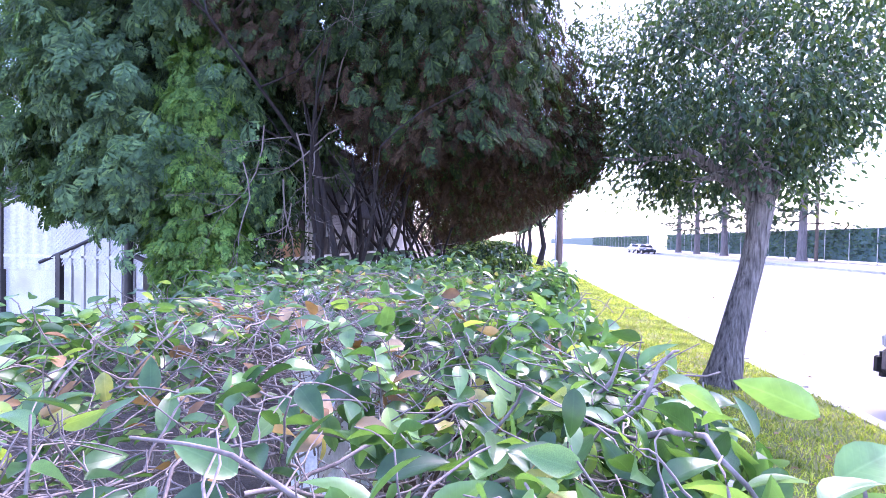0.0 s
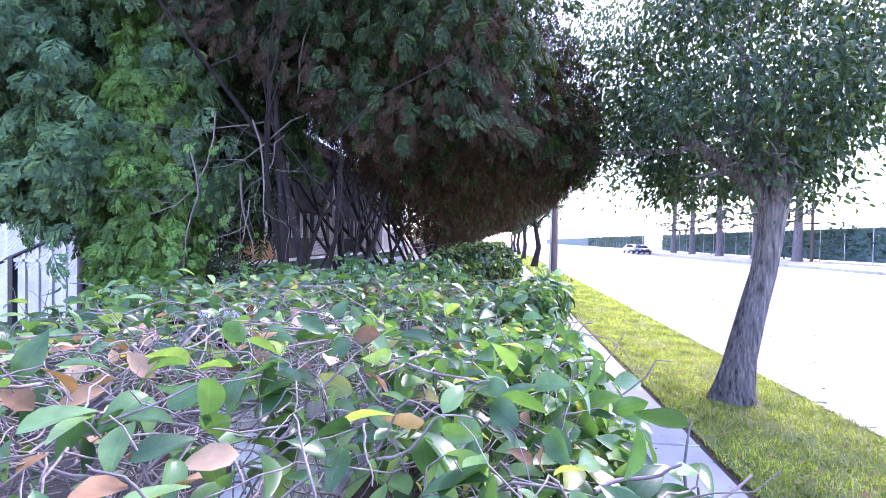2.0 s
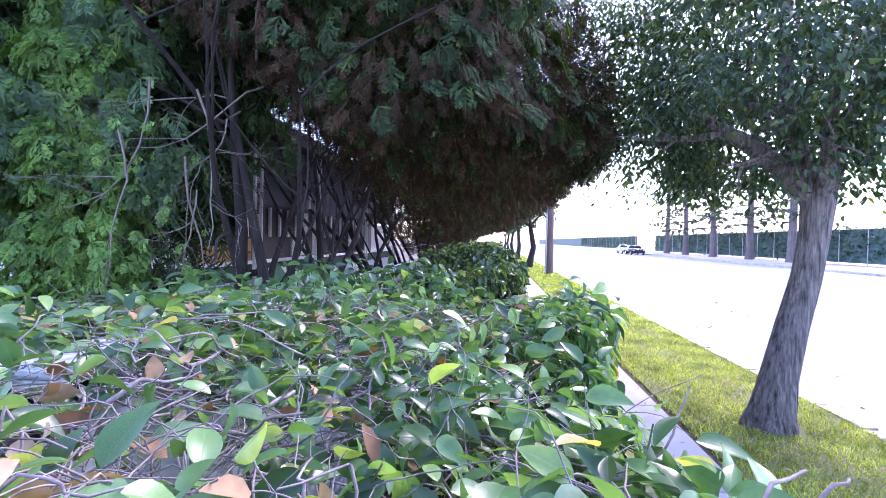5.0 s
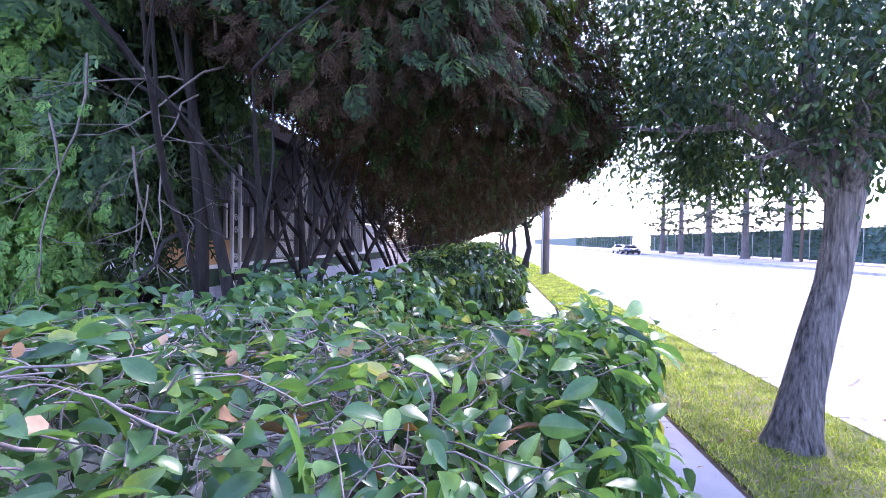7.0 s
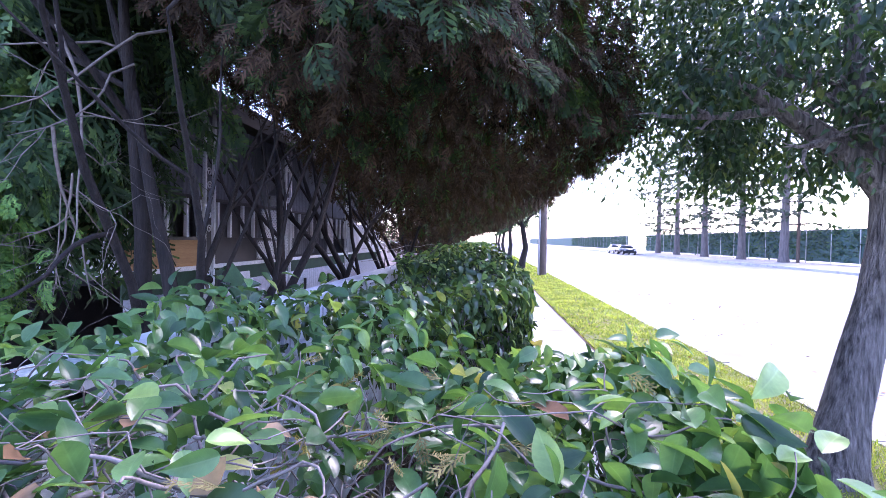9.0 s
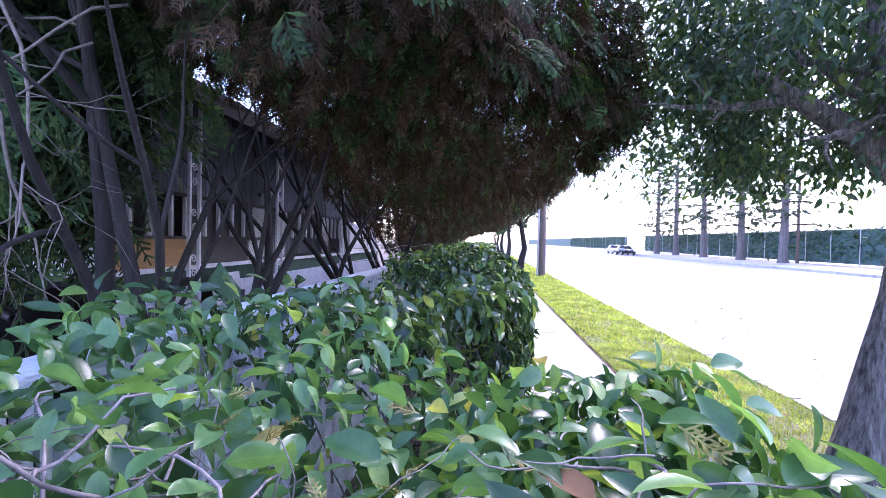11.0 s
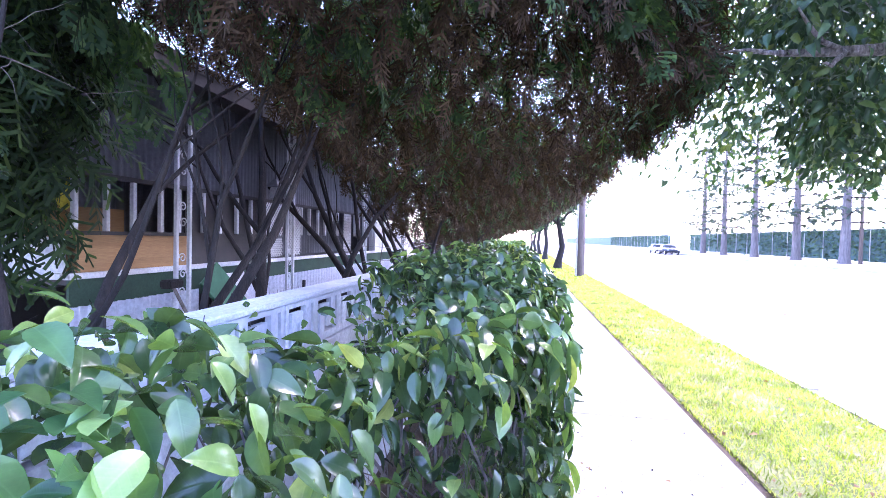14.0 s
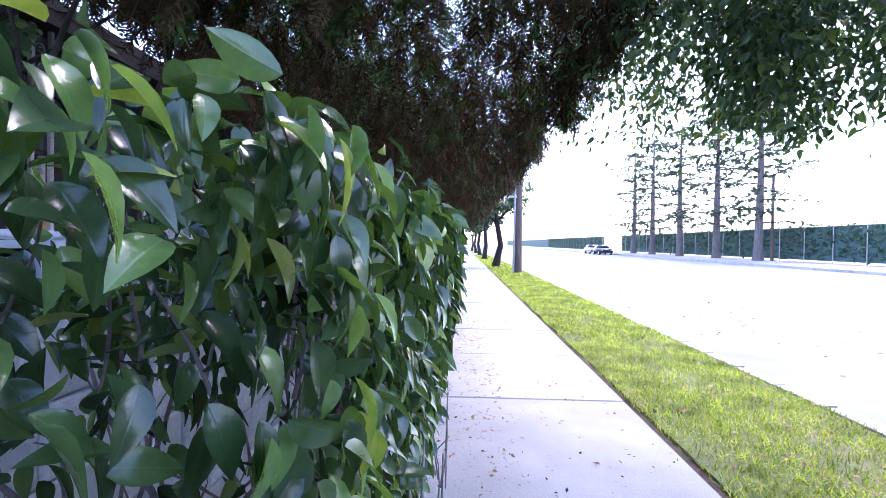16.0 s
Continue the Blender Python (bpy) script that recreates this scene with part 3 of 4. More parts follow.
# twigs of the hedge
for k in range(3600):
    y = rng.uniform(-7.3, -4.4)
    x = np.clip(rng.normal(-0.5, 0.42), -1.4, 0.15)
    z = hedge_top(x, y) - rng.uniform(0.01, 0.16)
    L = rng.uniform(0.06, 0.24)
    a = rng.uniform(0, 6.28)
    pts = wander((x, y, z), (math.cos(a), math.sin(a), rng.uniform(-0.15, 0.6)), L, 8, 0.22)
    pts[:, 2] = np.minimum(pts[:, 2], 1.255)
    r = rng.choice([0.0012, 0.0017, 0.0026, 0.004], p=[0.45, 0.38, 0.15, 0.02])
    tw.add(pts, np.linspace(r, r * 0.5, 9), 5)
for k in range(900):
    y = rng.uniform(-7.3, 6)
    l, r_ = hedge_left(y), hedge_right(y)
    x = rng.uniform(l, r_ - 0.02)
    if -4.15 < y < -3.1:
        continue
    z = rng.uniform(0.0, 0.8)
    pts = wander((x, y, z), (rng.normal(0, 0.4), rng.normal(0, 0.4), 1), rng.uniform(0.3, 0.6), 5, 0.15)
    pts[:, 2] = np.minimum(pts[:, 2], hedge_top(pts[:, 0], pts[:, 1]) - 0.02)
    pts[:, 0] = np.minimum(pts[:, 0], r_ - 0.03)
    r = rng.uniform(0.002, 0.007)
    tw.add(pts, np.linspace(r, r * 0.4, 6), 5)
tagged(tw.make("twig_tangle", M_TWIG, hedge, "bare grey-brown twigs"), kind="stuff")
n = 330
x, y = np.clip(rng.normal(-0.55, 0.35, n), -1.3, 0.1), rng.uniform(-7.2, -4.4, n)
strew("dead_leaves", LEAF_MID, turns(np.tile([0, 0, 1.0], (n, 1)), rng.uniform(0, 6.28, n), np.full(n, 0.6)),
      np.stack([x, y, hedge_top(x, y) - rng.uniform(0.0, 0.07, n)], 1), rng.uniform(0.03, 0.06, n), M_DEAD, hedge, "dry brown fallen leaves")

m = 26
sx, sy = rng.normal(-0.12, 0.10, m), rng.normal(-4.45, 0.16, m)
strew("dry_sprays", SPRAY, turns(np.tile([0, 0, 1.0], (m, 1)), rng.uniform(0, 6.28, m), np.full(m, 0.5)), np.stack([sx, sy, hedge_top(sx, sy) - 0.01 + rng.uniform(0, 0.04, m)], 1), rng.uniform(0.035, 0.065, m), M_STRAW, hedge, "straw-coloured fallen cypress sprays")

# ---- street tree ----
def crown_leaves(name, n, centre, radii, size, material, parent, shape=LEAF_MID, shell=0.35, lumps=26, droop=0.8, floor=None, tight=0.13):
    """Leaves hanging in clumps at the twig ends of an uneven crown."""
    c, r = np.array(centre, float), np.array(radii, float)
    d = rng.normal(0, 1, (lumps, 3))
    d /= np.linalg.norm(d, axis=1)[:, None]
    L = c + d * r * rng.uniform(shell, 1.0, (lumps, 1))
    size_of = rng.uniform(0.6, 1.4, lumps)
    k = rng.integers(0, lumps, n)
    T = L[k] + rng.normal(0, 1, (n, 3)) * r * tight * size_of[k][:, None]
    if floor is not None:
        low = T[:, 2] < floor + 0.13 * np.sin(5 * T[:, 0] + 3 * T[:, 1]) + 0.08 * np.sin(11 * T[:, 0] - 7 * T[:, 1])
        T, k = T[~low], k[~low]
    m = len(T)
    out = (T - L[k]) / r / tight * 0.5 + (T - c) / r * 0.4
    y = out * np.array([1, 1, 0.3]) + np.array([0, 0, -droop]) + rng.normal(0, 0.45, (m, 3))
    y /= np.linalg.norm(y, axis=1)[:, None]
    nrm = out + np.array([0, 0, 0.7]) + rng.normal(0, 0.45, (m, 3))
    x = np.cross(y, nrm)
    x /= np.linalg.norm(x, axis=1)[:, None] + 1e-9
    return strew(name, shape, np.stack([x, y, np.cross(x, y)], 2), T, rng.uniform(0.7, 1.25, m) * size, material, parent)


tree = tagged(group_of("street_tree", (2.23, -1.83, 0)), "street tree with leaning grey furrowed trunk and dense dark green leaves", "tree")
trunk = Tubes()
line = np.array([(2.22, -1.83, -0.05), (2.24, -1.83, 0.12), (2.29, -1.82, 0.4), (2.38, -1.81, 0.8), (2.47, -1.80, 1.15), (2.53, -1.79, 1.5), (2.56, -1.78, 1.85)])
trunk.add(line, [0.215, 0.165, 0.135, 0.118, 0.108, 0.106, 0.125], 22)
tk = trunk.make("trunk", M_BARK, tree)
V = np.empty(len(tk.data.vertices) * 3, np.float32)
tk.data.vertices.foreach_get("co", V)
V = V.reshape(-1, 22, 3)
mid = V.mean(1, keepdims=True)
flute = 1 + 0.10 * np.sin(np.arange(22) * 2.0 * 2 * np.pi / 22 * 3)[None, :, None] * np.clip(1 - (V[:, :, 2:] - 0) / 0.5, 0.15, 1) + rng.normal(0, 0.02, (V.shape[0], 22, 1))
V = mid + (V - mid) * flute
tk.data.vertices.foreach_set("co", V.astype(np.float32).ravel())
for d, L, r in (((-0.62, 0.1, 0.72), 1.3, 0.10), ((-0.1, 0.2, 1), 1.5, 0.10), ((0.5, 0.15, 0.9), 1.4, 0.09), ((0.1, -0.6, 0.9), 1.2, 0.07), ((-0.35, 0.7, 0.8), 1.3, 0.07)):
    grow(tree, M_BARK, "limb", "branch", (2.55, -1.78, 1.76), d, L, r, 2, 0.13, 0.02, 3, 8, 0.6)
LEAF_BROAD = leaf_shape([0, 0.3, 0.65, 1.0], width=0.22, fold=0.12, curl=0.35)
crown_leaves("crown", 25000, (2.45, -1.35, 3.05), (1.6, 1.75, 1.4), 0.07, M_TREE_LEAF, tree, LEAF_BROAD, lumps=210, floor=1.78, tight=0.10, shell=0.55)
crown_leaves("crown", 9500, (1.75, 0.2, 3.5), (1.5, 1.9, 1.5), 0.06, M_TREE_LEAF, tree, LEAF_BROAD, lumps=120, floor=1.85, tight=0.11, shell=0.5)
crown_leaves("crown", 5000, (3.4, -0.6, 4.1), (1.8, 2.2, 1.4), 0.085, M_TREE_LEAF, tree, LEAF_BROAD, lumps=70, floor=2.3)

# ---- cypress row ----
def cypress(at, stems, crown_rows, name_label, splay=0.30):
    t = tagged(group_of("cypress", (at[0], at[1], 0)), name_label, "cypress tree", "cypress row")
    for k in range(stems):
        a = rng.uniform(1.4, 4.9)
        d = (math.cos(a) * splay, math.sin(a) * splay * 1.5, 1.0)
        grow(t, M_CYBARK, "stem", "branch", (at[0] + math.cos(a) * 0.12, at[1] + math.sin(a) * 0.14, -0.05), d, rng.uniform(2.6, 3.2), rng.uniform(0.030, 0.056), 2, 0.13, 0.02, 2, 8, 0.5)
    for row in crown_rows:
        spray_crown(t, *row)
    return t


def spray_crown(t, n, c, r, size, material, floor, shape=None, shell=0.55, lumps=120, tight=0.11):
    """Sprays in clumps over an ellipsoid, facing outwards and hanging; floor is a height or a function of the place."""
    c, r = np.array(c, float), np.array(r, float)
    d = rng.normal(0, 1, (lumps, 3))
    d /= np.linalg.norm(d, axis=1)[:, None]
    L = c + d * r * rng.uniform(shell, 1.0, (lumps, 1))
    k = rng.integers(0, lumps, n)
    T = L[k] + rng.normal(0, 1, (n, 3)) * r * tight
    low = floor(T[:, 0], T[:, 1]) if callable(floor) else floor
    keep = T[:, 2] > low + 0.12 * np.sin(4 * T[:, 1] + 2 * T[:, 0]) + 0.05 * rng.normal(0, 1, len(T))
    return hang(t, T[keep], (T[keep] - c) / r, size, material, shape or SPRAY_FAR)


def hang(t, T, out, size, material, shape):
    m = len(T)
    nrm = out * np.array([1, 1, 0.5]) + np.array([0, 0, 0.25]) + rng.normal(0, 0.38, (m, 3))
    y = np.stack([out[:, 0] * 0.4, out[:, 1] * 0.4, np.full(m, -0.8)], 1) + rng.normal(0, 0.34, (m, 3))
    y /= np.linalg.norm(y, axis=1)[:, None]
    x = np.cross(y, nrm)
    x /= np.linalg.norm(x, axis=1)[:, None] + 1e-9
    return strew("foliage", shape, np.stack([x, y, np.cross(x, y)], 2), T, rng.uniform(0.65, 1.3, m) * size, material, t)


def under(x, y):
    """The sheared underside of the row: low over the hedge, rising towards the street."""
    return 1.60 + 0.28 * np.clip(x + 1.3, 0, 3) + np.interp(y, [0.5, 4, 9], [0.75, 0.1, -0.35]) * np.clip(-0.7 - x, 0, 1.7) + 0.14 * np.clip(-y - 1.0, 0, 2)


def street_side(y):
    return np.interp(y, [-3.6, -2.8, -2.0, -1.2, 0, 3, 20], [-0.2, 0.2, 0.65, 1.10, 1.18, 1.12, 1.0])


def roof_of(t, n, y0, y1, size, material, deep, shape=None, left=-2.6):
    """Foliage that fills the body of the row between two places, up to deep over its underside and its street side."""
    y = rng.uniform(y0, y1, n)
    edge = street_side(y) + 0.07 * np.sin(3.1 * y) + 0.05 * np.sin(7.7 * y + 1)
    x = left + (edge - left) * rng.uniform(0, 1, n)
    z = under(x, y) + 0.05 * np.sin(5 * x + 3 * y) + np.abs(rng.normal(0, 1, n)) * deep
    side = rng.uniform(0, 1, n) < 0.3
    x[side] = edge[side] - np.abs(rng.normal(0, 0.16, side.sum()))
    z[side] = under(x[side], y[side]) + 1.9 * rng.uniform(0, 1, side.sum()) ** 1.8
    x[side] -= 0.45 * np.clip(z[side] - 2.9, 0, 2)
    z = np.maximum(z, under(x, y) + 0.02 * rng.normal(0, 1, n))
    out = np.stack([np.where(side, 0.9, 0.2 * (x + 0.8)), np.where(y < -2.4, -0.8, rng.normal(0, 0.3, n)), np.where(side, 0.1, -0.5)], 1)
    return hang(t, np.stack([x, y, z], 1), out, size, material, shape or SPRAY_FAR)


# the big drooping one in front: it hangs to the ground on one side only
def skirt(x, y):
    return 0.75 + 0.85 * np.clip((-3.1 - x) / 0.45, 0, 1) + 0.12 * np.clip(-3.8 - x, 0, 2)


cypress((-3.4, -2.0), 2, [
    (3900, (-3.6, -2.6, 3.1), (1.6, 1.0, 2.0), 0.24, M_FRONT, skirt, FAN),
    (1700, (-3.5, -2.6, 2.2), (1.3, 0.75, 0.9), 0.22, M_FRONT, skirt, FAN),
    (2000, (-3.4, -2.1, 3.4), (1.6, 0.9, 2.0), 0.27, M_FRONT, skirt, FAN),
    (2600, (-3.4, -2.0, 2.9), (1.3, 0.7, 1.9), 0.36, M_CYPRESS, skirt, SPRAY_FAR),
    (1700, (-2.75, -2.95, 1.95), (0.42, 0.32, 1.4), 0.17, M_FRESH, 0.8, FAN)], "tall cypress with drooping bright green sprays to the ground", 0.08)
second = cypress((-1.5, -2.7), 0, [
    (1700, (-0.7, -2.8, 3.4), (1.05, 1.1, 1.2), 0.17, M_CYPRESS, 2.5, FAN),
    (800, (-1.6, -2.3, 3.6), (0.9, 1.2, 1.0), 0.18, M_CYPRESS, 2.75, FAN),
    (350, (-0.9, -2.4, 4.5), (1.1, 1.2, 0.9), 0.28, M_CYPRESS, 3.2, FAN)], "cypress with bare lower side and dark green upper sprays", 0.2)
roof_of(second, 2600, -3.5, -1.6, 0.15, M_BROWN, 0.45, SPRAY)
roof_of(second, 1000, -3.6, -1.6, 0.17, M_CYPRESS, 0.9, FAN)
for dx, dy, d, r in ((0, 0, (0.03, 0.55, 0.9), 0.042), (-0.1, 0.1, (-0.04, 0.8, 0.85), 0.036), (-0.12, -0.12, (-0.1, 0.12, 1.0), 0.055), (0.05, -0.2, (0.05, -0.12, 1.0), 0.048), (-0.2, 0.0, (-0.2, 0.3, 1.0), 0.034)):
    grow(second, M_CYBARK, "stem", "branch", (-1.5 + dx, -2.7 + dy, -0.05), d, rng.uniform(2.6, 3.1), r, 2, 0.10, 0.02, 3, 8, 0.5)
ROW = [(-1.55, -0.6), (-1.5, 1.7), (-1.5, 4.2), (-1.5, 7.0), (-1.5, 10.2), (-1.5, 13.5), (-1.6, 16.8), (-1.7, 20.2), (-2.0, 23.8)]
for x, y in ROW:
    near = y < 3
    k = 1.0 if near else 0.45
    body = cypress((x, y), 3 if near else 4, [
        (int(1000 * k), (-0.7, y, 3.5), (1.3, 1.5, 1.2), 0.18 / k ** 0.5, M_CYPRESS, 2.5),
        (int(1500 * k), (-1.8, y, 3.8), (0.9, 1.5, 1.1), 0.2 / k ** 0.5, M_CYPRESS, 2.75),
        (int(450 * k), (0.1, y, 3.3), (1.1, 1.3, 0.8), 0.17 / k ** 0.5, M_CYPRESS, 2.6),
        (int(500 * k), (-0.8, y, 4.6), (1.4, 1.5, 0.8), 0.3, M_CYPRESS, 3.0)], "sheared cypress with many dark stems and brown inner twigs")
    half = 1.25 if near else 1.65
    roof_of(body, int(3700 * k), y - half, y + half, 0.15 / k ** 0.5, M_BROWN, 0.4)
    roof_of(body, int(950 * k), y - half, y + half, 0.16 / k ** 0.5, M_CYPRESS, 0.9)

# bare branches hanging from the first of the row
dead = tagged(group_of("dead_branches", (-1.3, -2.9, 0)), "bare grey dead cypress branches reaching over the hedge", "branch")
for s, d, L, r in (((-1.45, -3.0, 2.35), (0.35, -0.75, -0.05), 0.9, 0.007), ((-1.5, -3.0, 2.5), (0.5, -0.5, 0.15), 1.0, 0.009), ((-1.6, -3.0, 2.2), (0.1, -0.6, -0.5), 0.8, 0.006),
                   ((-1.9, -3.1, 1.9), (0.3, -0.3, -0.9), 0.8, 0.009), ((-1.85, -3.05, 1.7), (0.1, -0.4, -0.8), 0.6, 0.006), ((-1.7, -2.9, 2.3), (-0.4, -0.5, 0.1), 0.7, 0.007)):
    grow(dead, M_DRYTWIG, "branch", "twig", s, d, L, r, 2, 0.25, -0.02, 4, 5, 0.8)
for s, d, L, r in (((-1.95, -3.35, 2.3), (0.05, -0.1, -1.0), 1.15, 0.007), ((-1.7, -3.3, 2.25), (0.1, -0.05, -1.0), 1.0, 0.008), ((-2.1, -3.4, 2.0), (0.25, -0.1, -0.8), 0.9, 0.007)):
    grow(dead, M_DRYTWIG, "branch", "twig", s, d, L, r, 2, 0.22, -0.03, 4, 5, 0.7)
m = 40
T = np.stack([rng.normal(-2.0, 0.22, m), rng.normal(-3.3, 0.12, m), rng.uniform(1.05, 2.2, m)], 1)
hang(dead, T, np.tile([0.2, -0.9, 0.0], (m, 1)), 0.085, M_FRESH, FAN)

# ---- block wall ----
wall = tagged(group_of("block_wall", (-0.85, 0, 0)), kind="structure")
K = ["10000001101", "10111101101", "10111101101", "10110101101", "10110111101", "10110111101", "10110000001"]


def key_block():
    """A block 0.54 long and 0.2 high whose face is a pierced screen of two key figures."""
    bm = boxes(bmesh.new(), (-0.87, -0.75, 0.004, 0.536, 0.004, 0.034), (-0.87, -0.75, 0.004, 0.536, 0.178, 0.196))
    w, h = 0.264 / 11, 0.144 / 7
    for half in (0, 1):
        y0 = 0.006 + half * 0.264
        for r in range(7):
            for solid, run in itertools.groupby(range(11), lambda c: K[6 - r][c] == "1"):
                run = list(run)
                if solid:
                    boxes(bm, (-0.772, -0.75, y0 + run[0] * w, y0 + (run[-1] + 1) * w, 0.034 + r * h, 0.034 + (r + 1) * h))
    return bm


first = part("key_block", key_block(), M_BLOCK, wall)
first.location = (0, -5.2, 0.965)
bm = boxes(bmesh.new(), (-0.87, -0.75, 0.004, 0.396, 0.004, 0.196))
bmesh.ops.bevel(bm, geom=bm.edges[:], offset=0.006, segments=1, affect="EDGES")
plain = part("block", bm, M_BLOCK, wall)
plain.location = (0, -5.2, -0.035)
for k in range(1, 27):
    o = new("key_block", first.data)
    o.parent, o.matrix_parent_inverse = wall, first.matrix_parent_inverse
    o.location = (rng.uniform(-0.004, 0.004), -5.2 + 0.54 * k, 0.965)
for k in range(36):
    y = -5.2 + 0.4 * k
    for c in range(5 if k < 15 else 0):
        if k or c:
            o = new("block", plain.data)
            o.parent, o.matrix_parent_inverse = wall, first.matrix_parent_inverse
            o.location = (rng.uniform(-0.004, 0.004), y + (0.2 if c % 2 else 0), -0.035 + 0.2 * c)
box("core", (-0.865, -0.755, 0.8, 9.2, -0.035, 0.965), M_BLOCK, wall)
# Added dark backing, so the openings read as shaded
box("recess", (-0.83, -0.815, -5.19, 9.2, 0.997, 1.145), M_RECESS, wall, "dark backing panel standing in for shade in the screen openings")
box("cap", (-0.875, -0.744, -5.2, 9.2, 1.163, 1.185), M_BLOCK, wall, bevel=0.006)

# ---- house ----
house = tagged(group_of("mobile_home", (-5.5, 3, 0)), "grey metal-clad mobile home with slatted porch under dark awning", "house")


def corrugated(name, axis, a0, a1, at, z0, z1, material, parent, pitch=0.07, depth=0.018, face=1):
    """A ribbed metal sheet, upright, along x or y."""
    n = max(2, int((a1 - a0) / (pitch / 4)))
    a = np.linspace(a0, a1, n)
    w = at + depth * np.round(np.sin(2 * np.pi * a / pitch) * 1.2).clip(-1, 1)
    lo = np.stack([w, a, np.full(n, z0)], 1) if axis == "y" else np.stack([a, w, np.full(n, z0)], 1)
    hi = lo.copy()
    hi[:, 2] = z1
    V = np.concatenate([lo, hi])
    back = V.copy()
    back[:, 0 if axis == "y" else 1] -= 0.004 * face
    k = np.arange(n - 1)
    F = np.stack([k, k + 1, n + k + 1, n + k], 1)
    return arrays(name, np.concatenate([V, back]), np.concatenate([F, F[:, ::-1] + 2 * n]), material, parent)


FX = -3.2
box("roof", (-9, -2.72, -1.5, 10.5, 2.80, 2.90), M_DARK, house, "dark awning roof with a thin edge", 0.01)
box("fascia", (-2.76, -2.725, -1.5, 10.5, 2.70, 2.799), M_DARK, house)
corrugated("upper_panel", "y", -1.0, 10, FX, 1.87, 2.80, M_CORR, house)
corrugated("end_panel", "x", -7.0, FX, -1.0, 1.87, 2.80, M_CORR, house)
corrugated("back_wall", "y", -1.0, 10, -4.0, 0.9, 2.80, M_CORR, house, 0.12)
box("inner_wall", (-4.6, -4.45, -1.0, 10, 0, 2.8), M_DARK, house)
box("deck_edge", (FX - 0.03, FX + 0.03, -1.03, 10, 1.045, 1.09), M_WHITE, house, "white deck trim", 0.006)
box("deck_edge", (-7, FX - 0.035, -1.03, -0.97, 1.045, 1.09), M_WHITE, house, "white deck trim", 0.006)
box("deck", (-4.4, FX - 0.035, -0.965, 10, 1.0, 1.06), M_DARK, house)
box("band", (FX - 0.02, FX + 0.0, -1.0, 10, 0.78, 1.04), M_GREEN, house, "dark green skirting band")
box("top_rail", (FX - 0.03, FX + 0.02, -1.0, 10, 1.83, 1.87), M_DARK, house, "", 0.004)
box("mid_rail", (FX - 0.03, FX + 0.02, -1.0, 2.0, 1.38, 1.41), M_DARK, house, "", 0.004)
box("ply_panel", (FX - 0.015, FX + 0.0, -0.93, 0.30, 1.093, 1.379), M_PLY, house, "tan plywood infill panel")
box("ply_panel", (-3.75, -3.73, -0.9, 0.1, 1.06, 1.62), M_PLY, house, "tan plywood board inside the porch")
# Added dark sheet in place of the shaded porch interior
box("shade_panel", (FX - 0.05, FX - 0.035, 0.32, 1.65, 1.09, 1.83), M_DARK, house, "dark panel standing in for porch shade behind the slats")
box("side_panel", (-4.4, FX - 0.04, -1.01, -0.99, 1.093, 1.36), M_WHITE, house, "white lower panel")
bm = boxes(bmesh.new(), (-0.02, 0.02, -0.02, 0.02, 1.41, 1.83))
bmesh.ops.bevel(bm, geom=bm.edges[:], offset=0.004, segments=1, affect="EDGES")
slat = part("slat", bm, M_WHITE)
slat.parent = house
slat.matrix_parent_inverse = Matrix.Translation(-house.location)
slat.location = (FX, -0.96, 0)
for y in [-0.68, -0.38, -0.08, 0.16, 0.55, 0.85, 1.15, 1.45, 2.9, 3.2, 3.5, 3.8, 4.1, 4.4, 5.3, 5.6, 5.9, 6.2, 6.5]:
    o = new("slat", slat.data)
    o.parent, o.matrix_parent_inverse = house, slat.matrix_parent_inverse
    o.location = (FX, y + rng.uniform(-0.02, 0.02), 0)
for x in [-3.45, -3.7, -3.95, -4.2, -4.5]:
    o = new("slat", slat.data)
    o.parent, o.matrix_parent_inverse = house, slat.matrix_parent_inverse
    o.location = (x, -1.0, -0.05)


def lattice(y0, y1, z0, z1, x, axis="y"):
    bm = bmesh.new()
    w = 0.012
    step = 0.055
    for sgn in (1, -1):
        L = (y1 - y0) + (z1 - z0)
        for k in range(int(L / step)):
            c = k * step
            if sgn > 0:
                a, b = max(0, c - (z1 - z0)), min(c, y1 - y0)
                p, q = (a, z1 - z0 - (c - a) if False else c - a), (b, c - b)
            else:
                a, b = max(0, c - (z1 - z0)), min(c, y1 - y0)
                p, q = (a, (z1 - z0) - (c - a)), (b, (z1 - z0) - (c - b))
            d = 0.004 * sgn
            vs = []
            for (u, v), off in ((p, -w), (p, w), (q, w), (q, -w)):
                vs.append(bm.verts.new((x + d, y0 + u, z0 + v + off) if axis == "y" else (y0 + u, x + d, z0 + v + off)))
            f = bm.faces.new(vs)
            r = bmesh.ops.extrude_face_region(bm, geom=[f])
            for e in r["geom"]:
                if isinstance(e, bmesh.types.BMVert):
                    e.co += Vector((0.004, 0, 0) if axis == "y" else (0, 0.004, 0))
    return bm


for y0, y1, z0, z1 in ((1.72, 2.28, 1.40, 1.83), (1.62, 2.28, 1.12, 1.36), (2.5, 2.85, 1.12, 1.83), (4.7, 5.1, 1.12, 1.83)):
    part("lattice_panel", lattice(y0, y1, z0, z1, FX + 0.005), M_WHITE, house, "white diamond lattice panel")
part("lattice_panel", lattice(-6.2, -4.55, 0.95, 1.83, -1.01, "x"), M_WHITE, house, "white diamond lattice panel")
corrugated("skirting", "y", -1.0, 0.45, FX + 0.03, 0.0, 0.84, M_WCORR, house, 0.09)
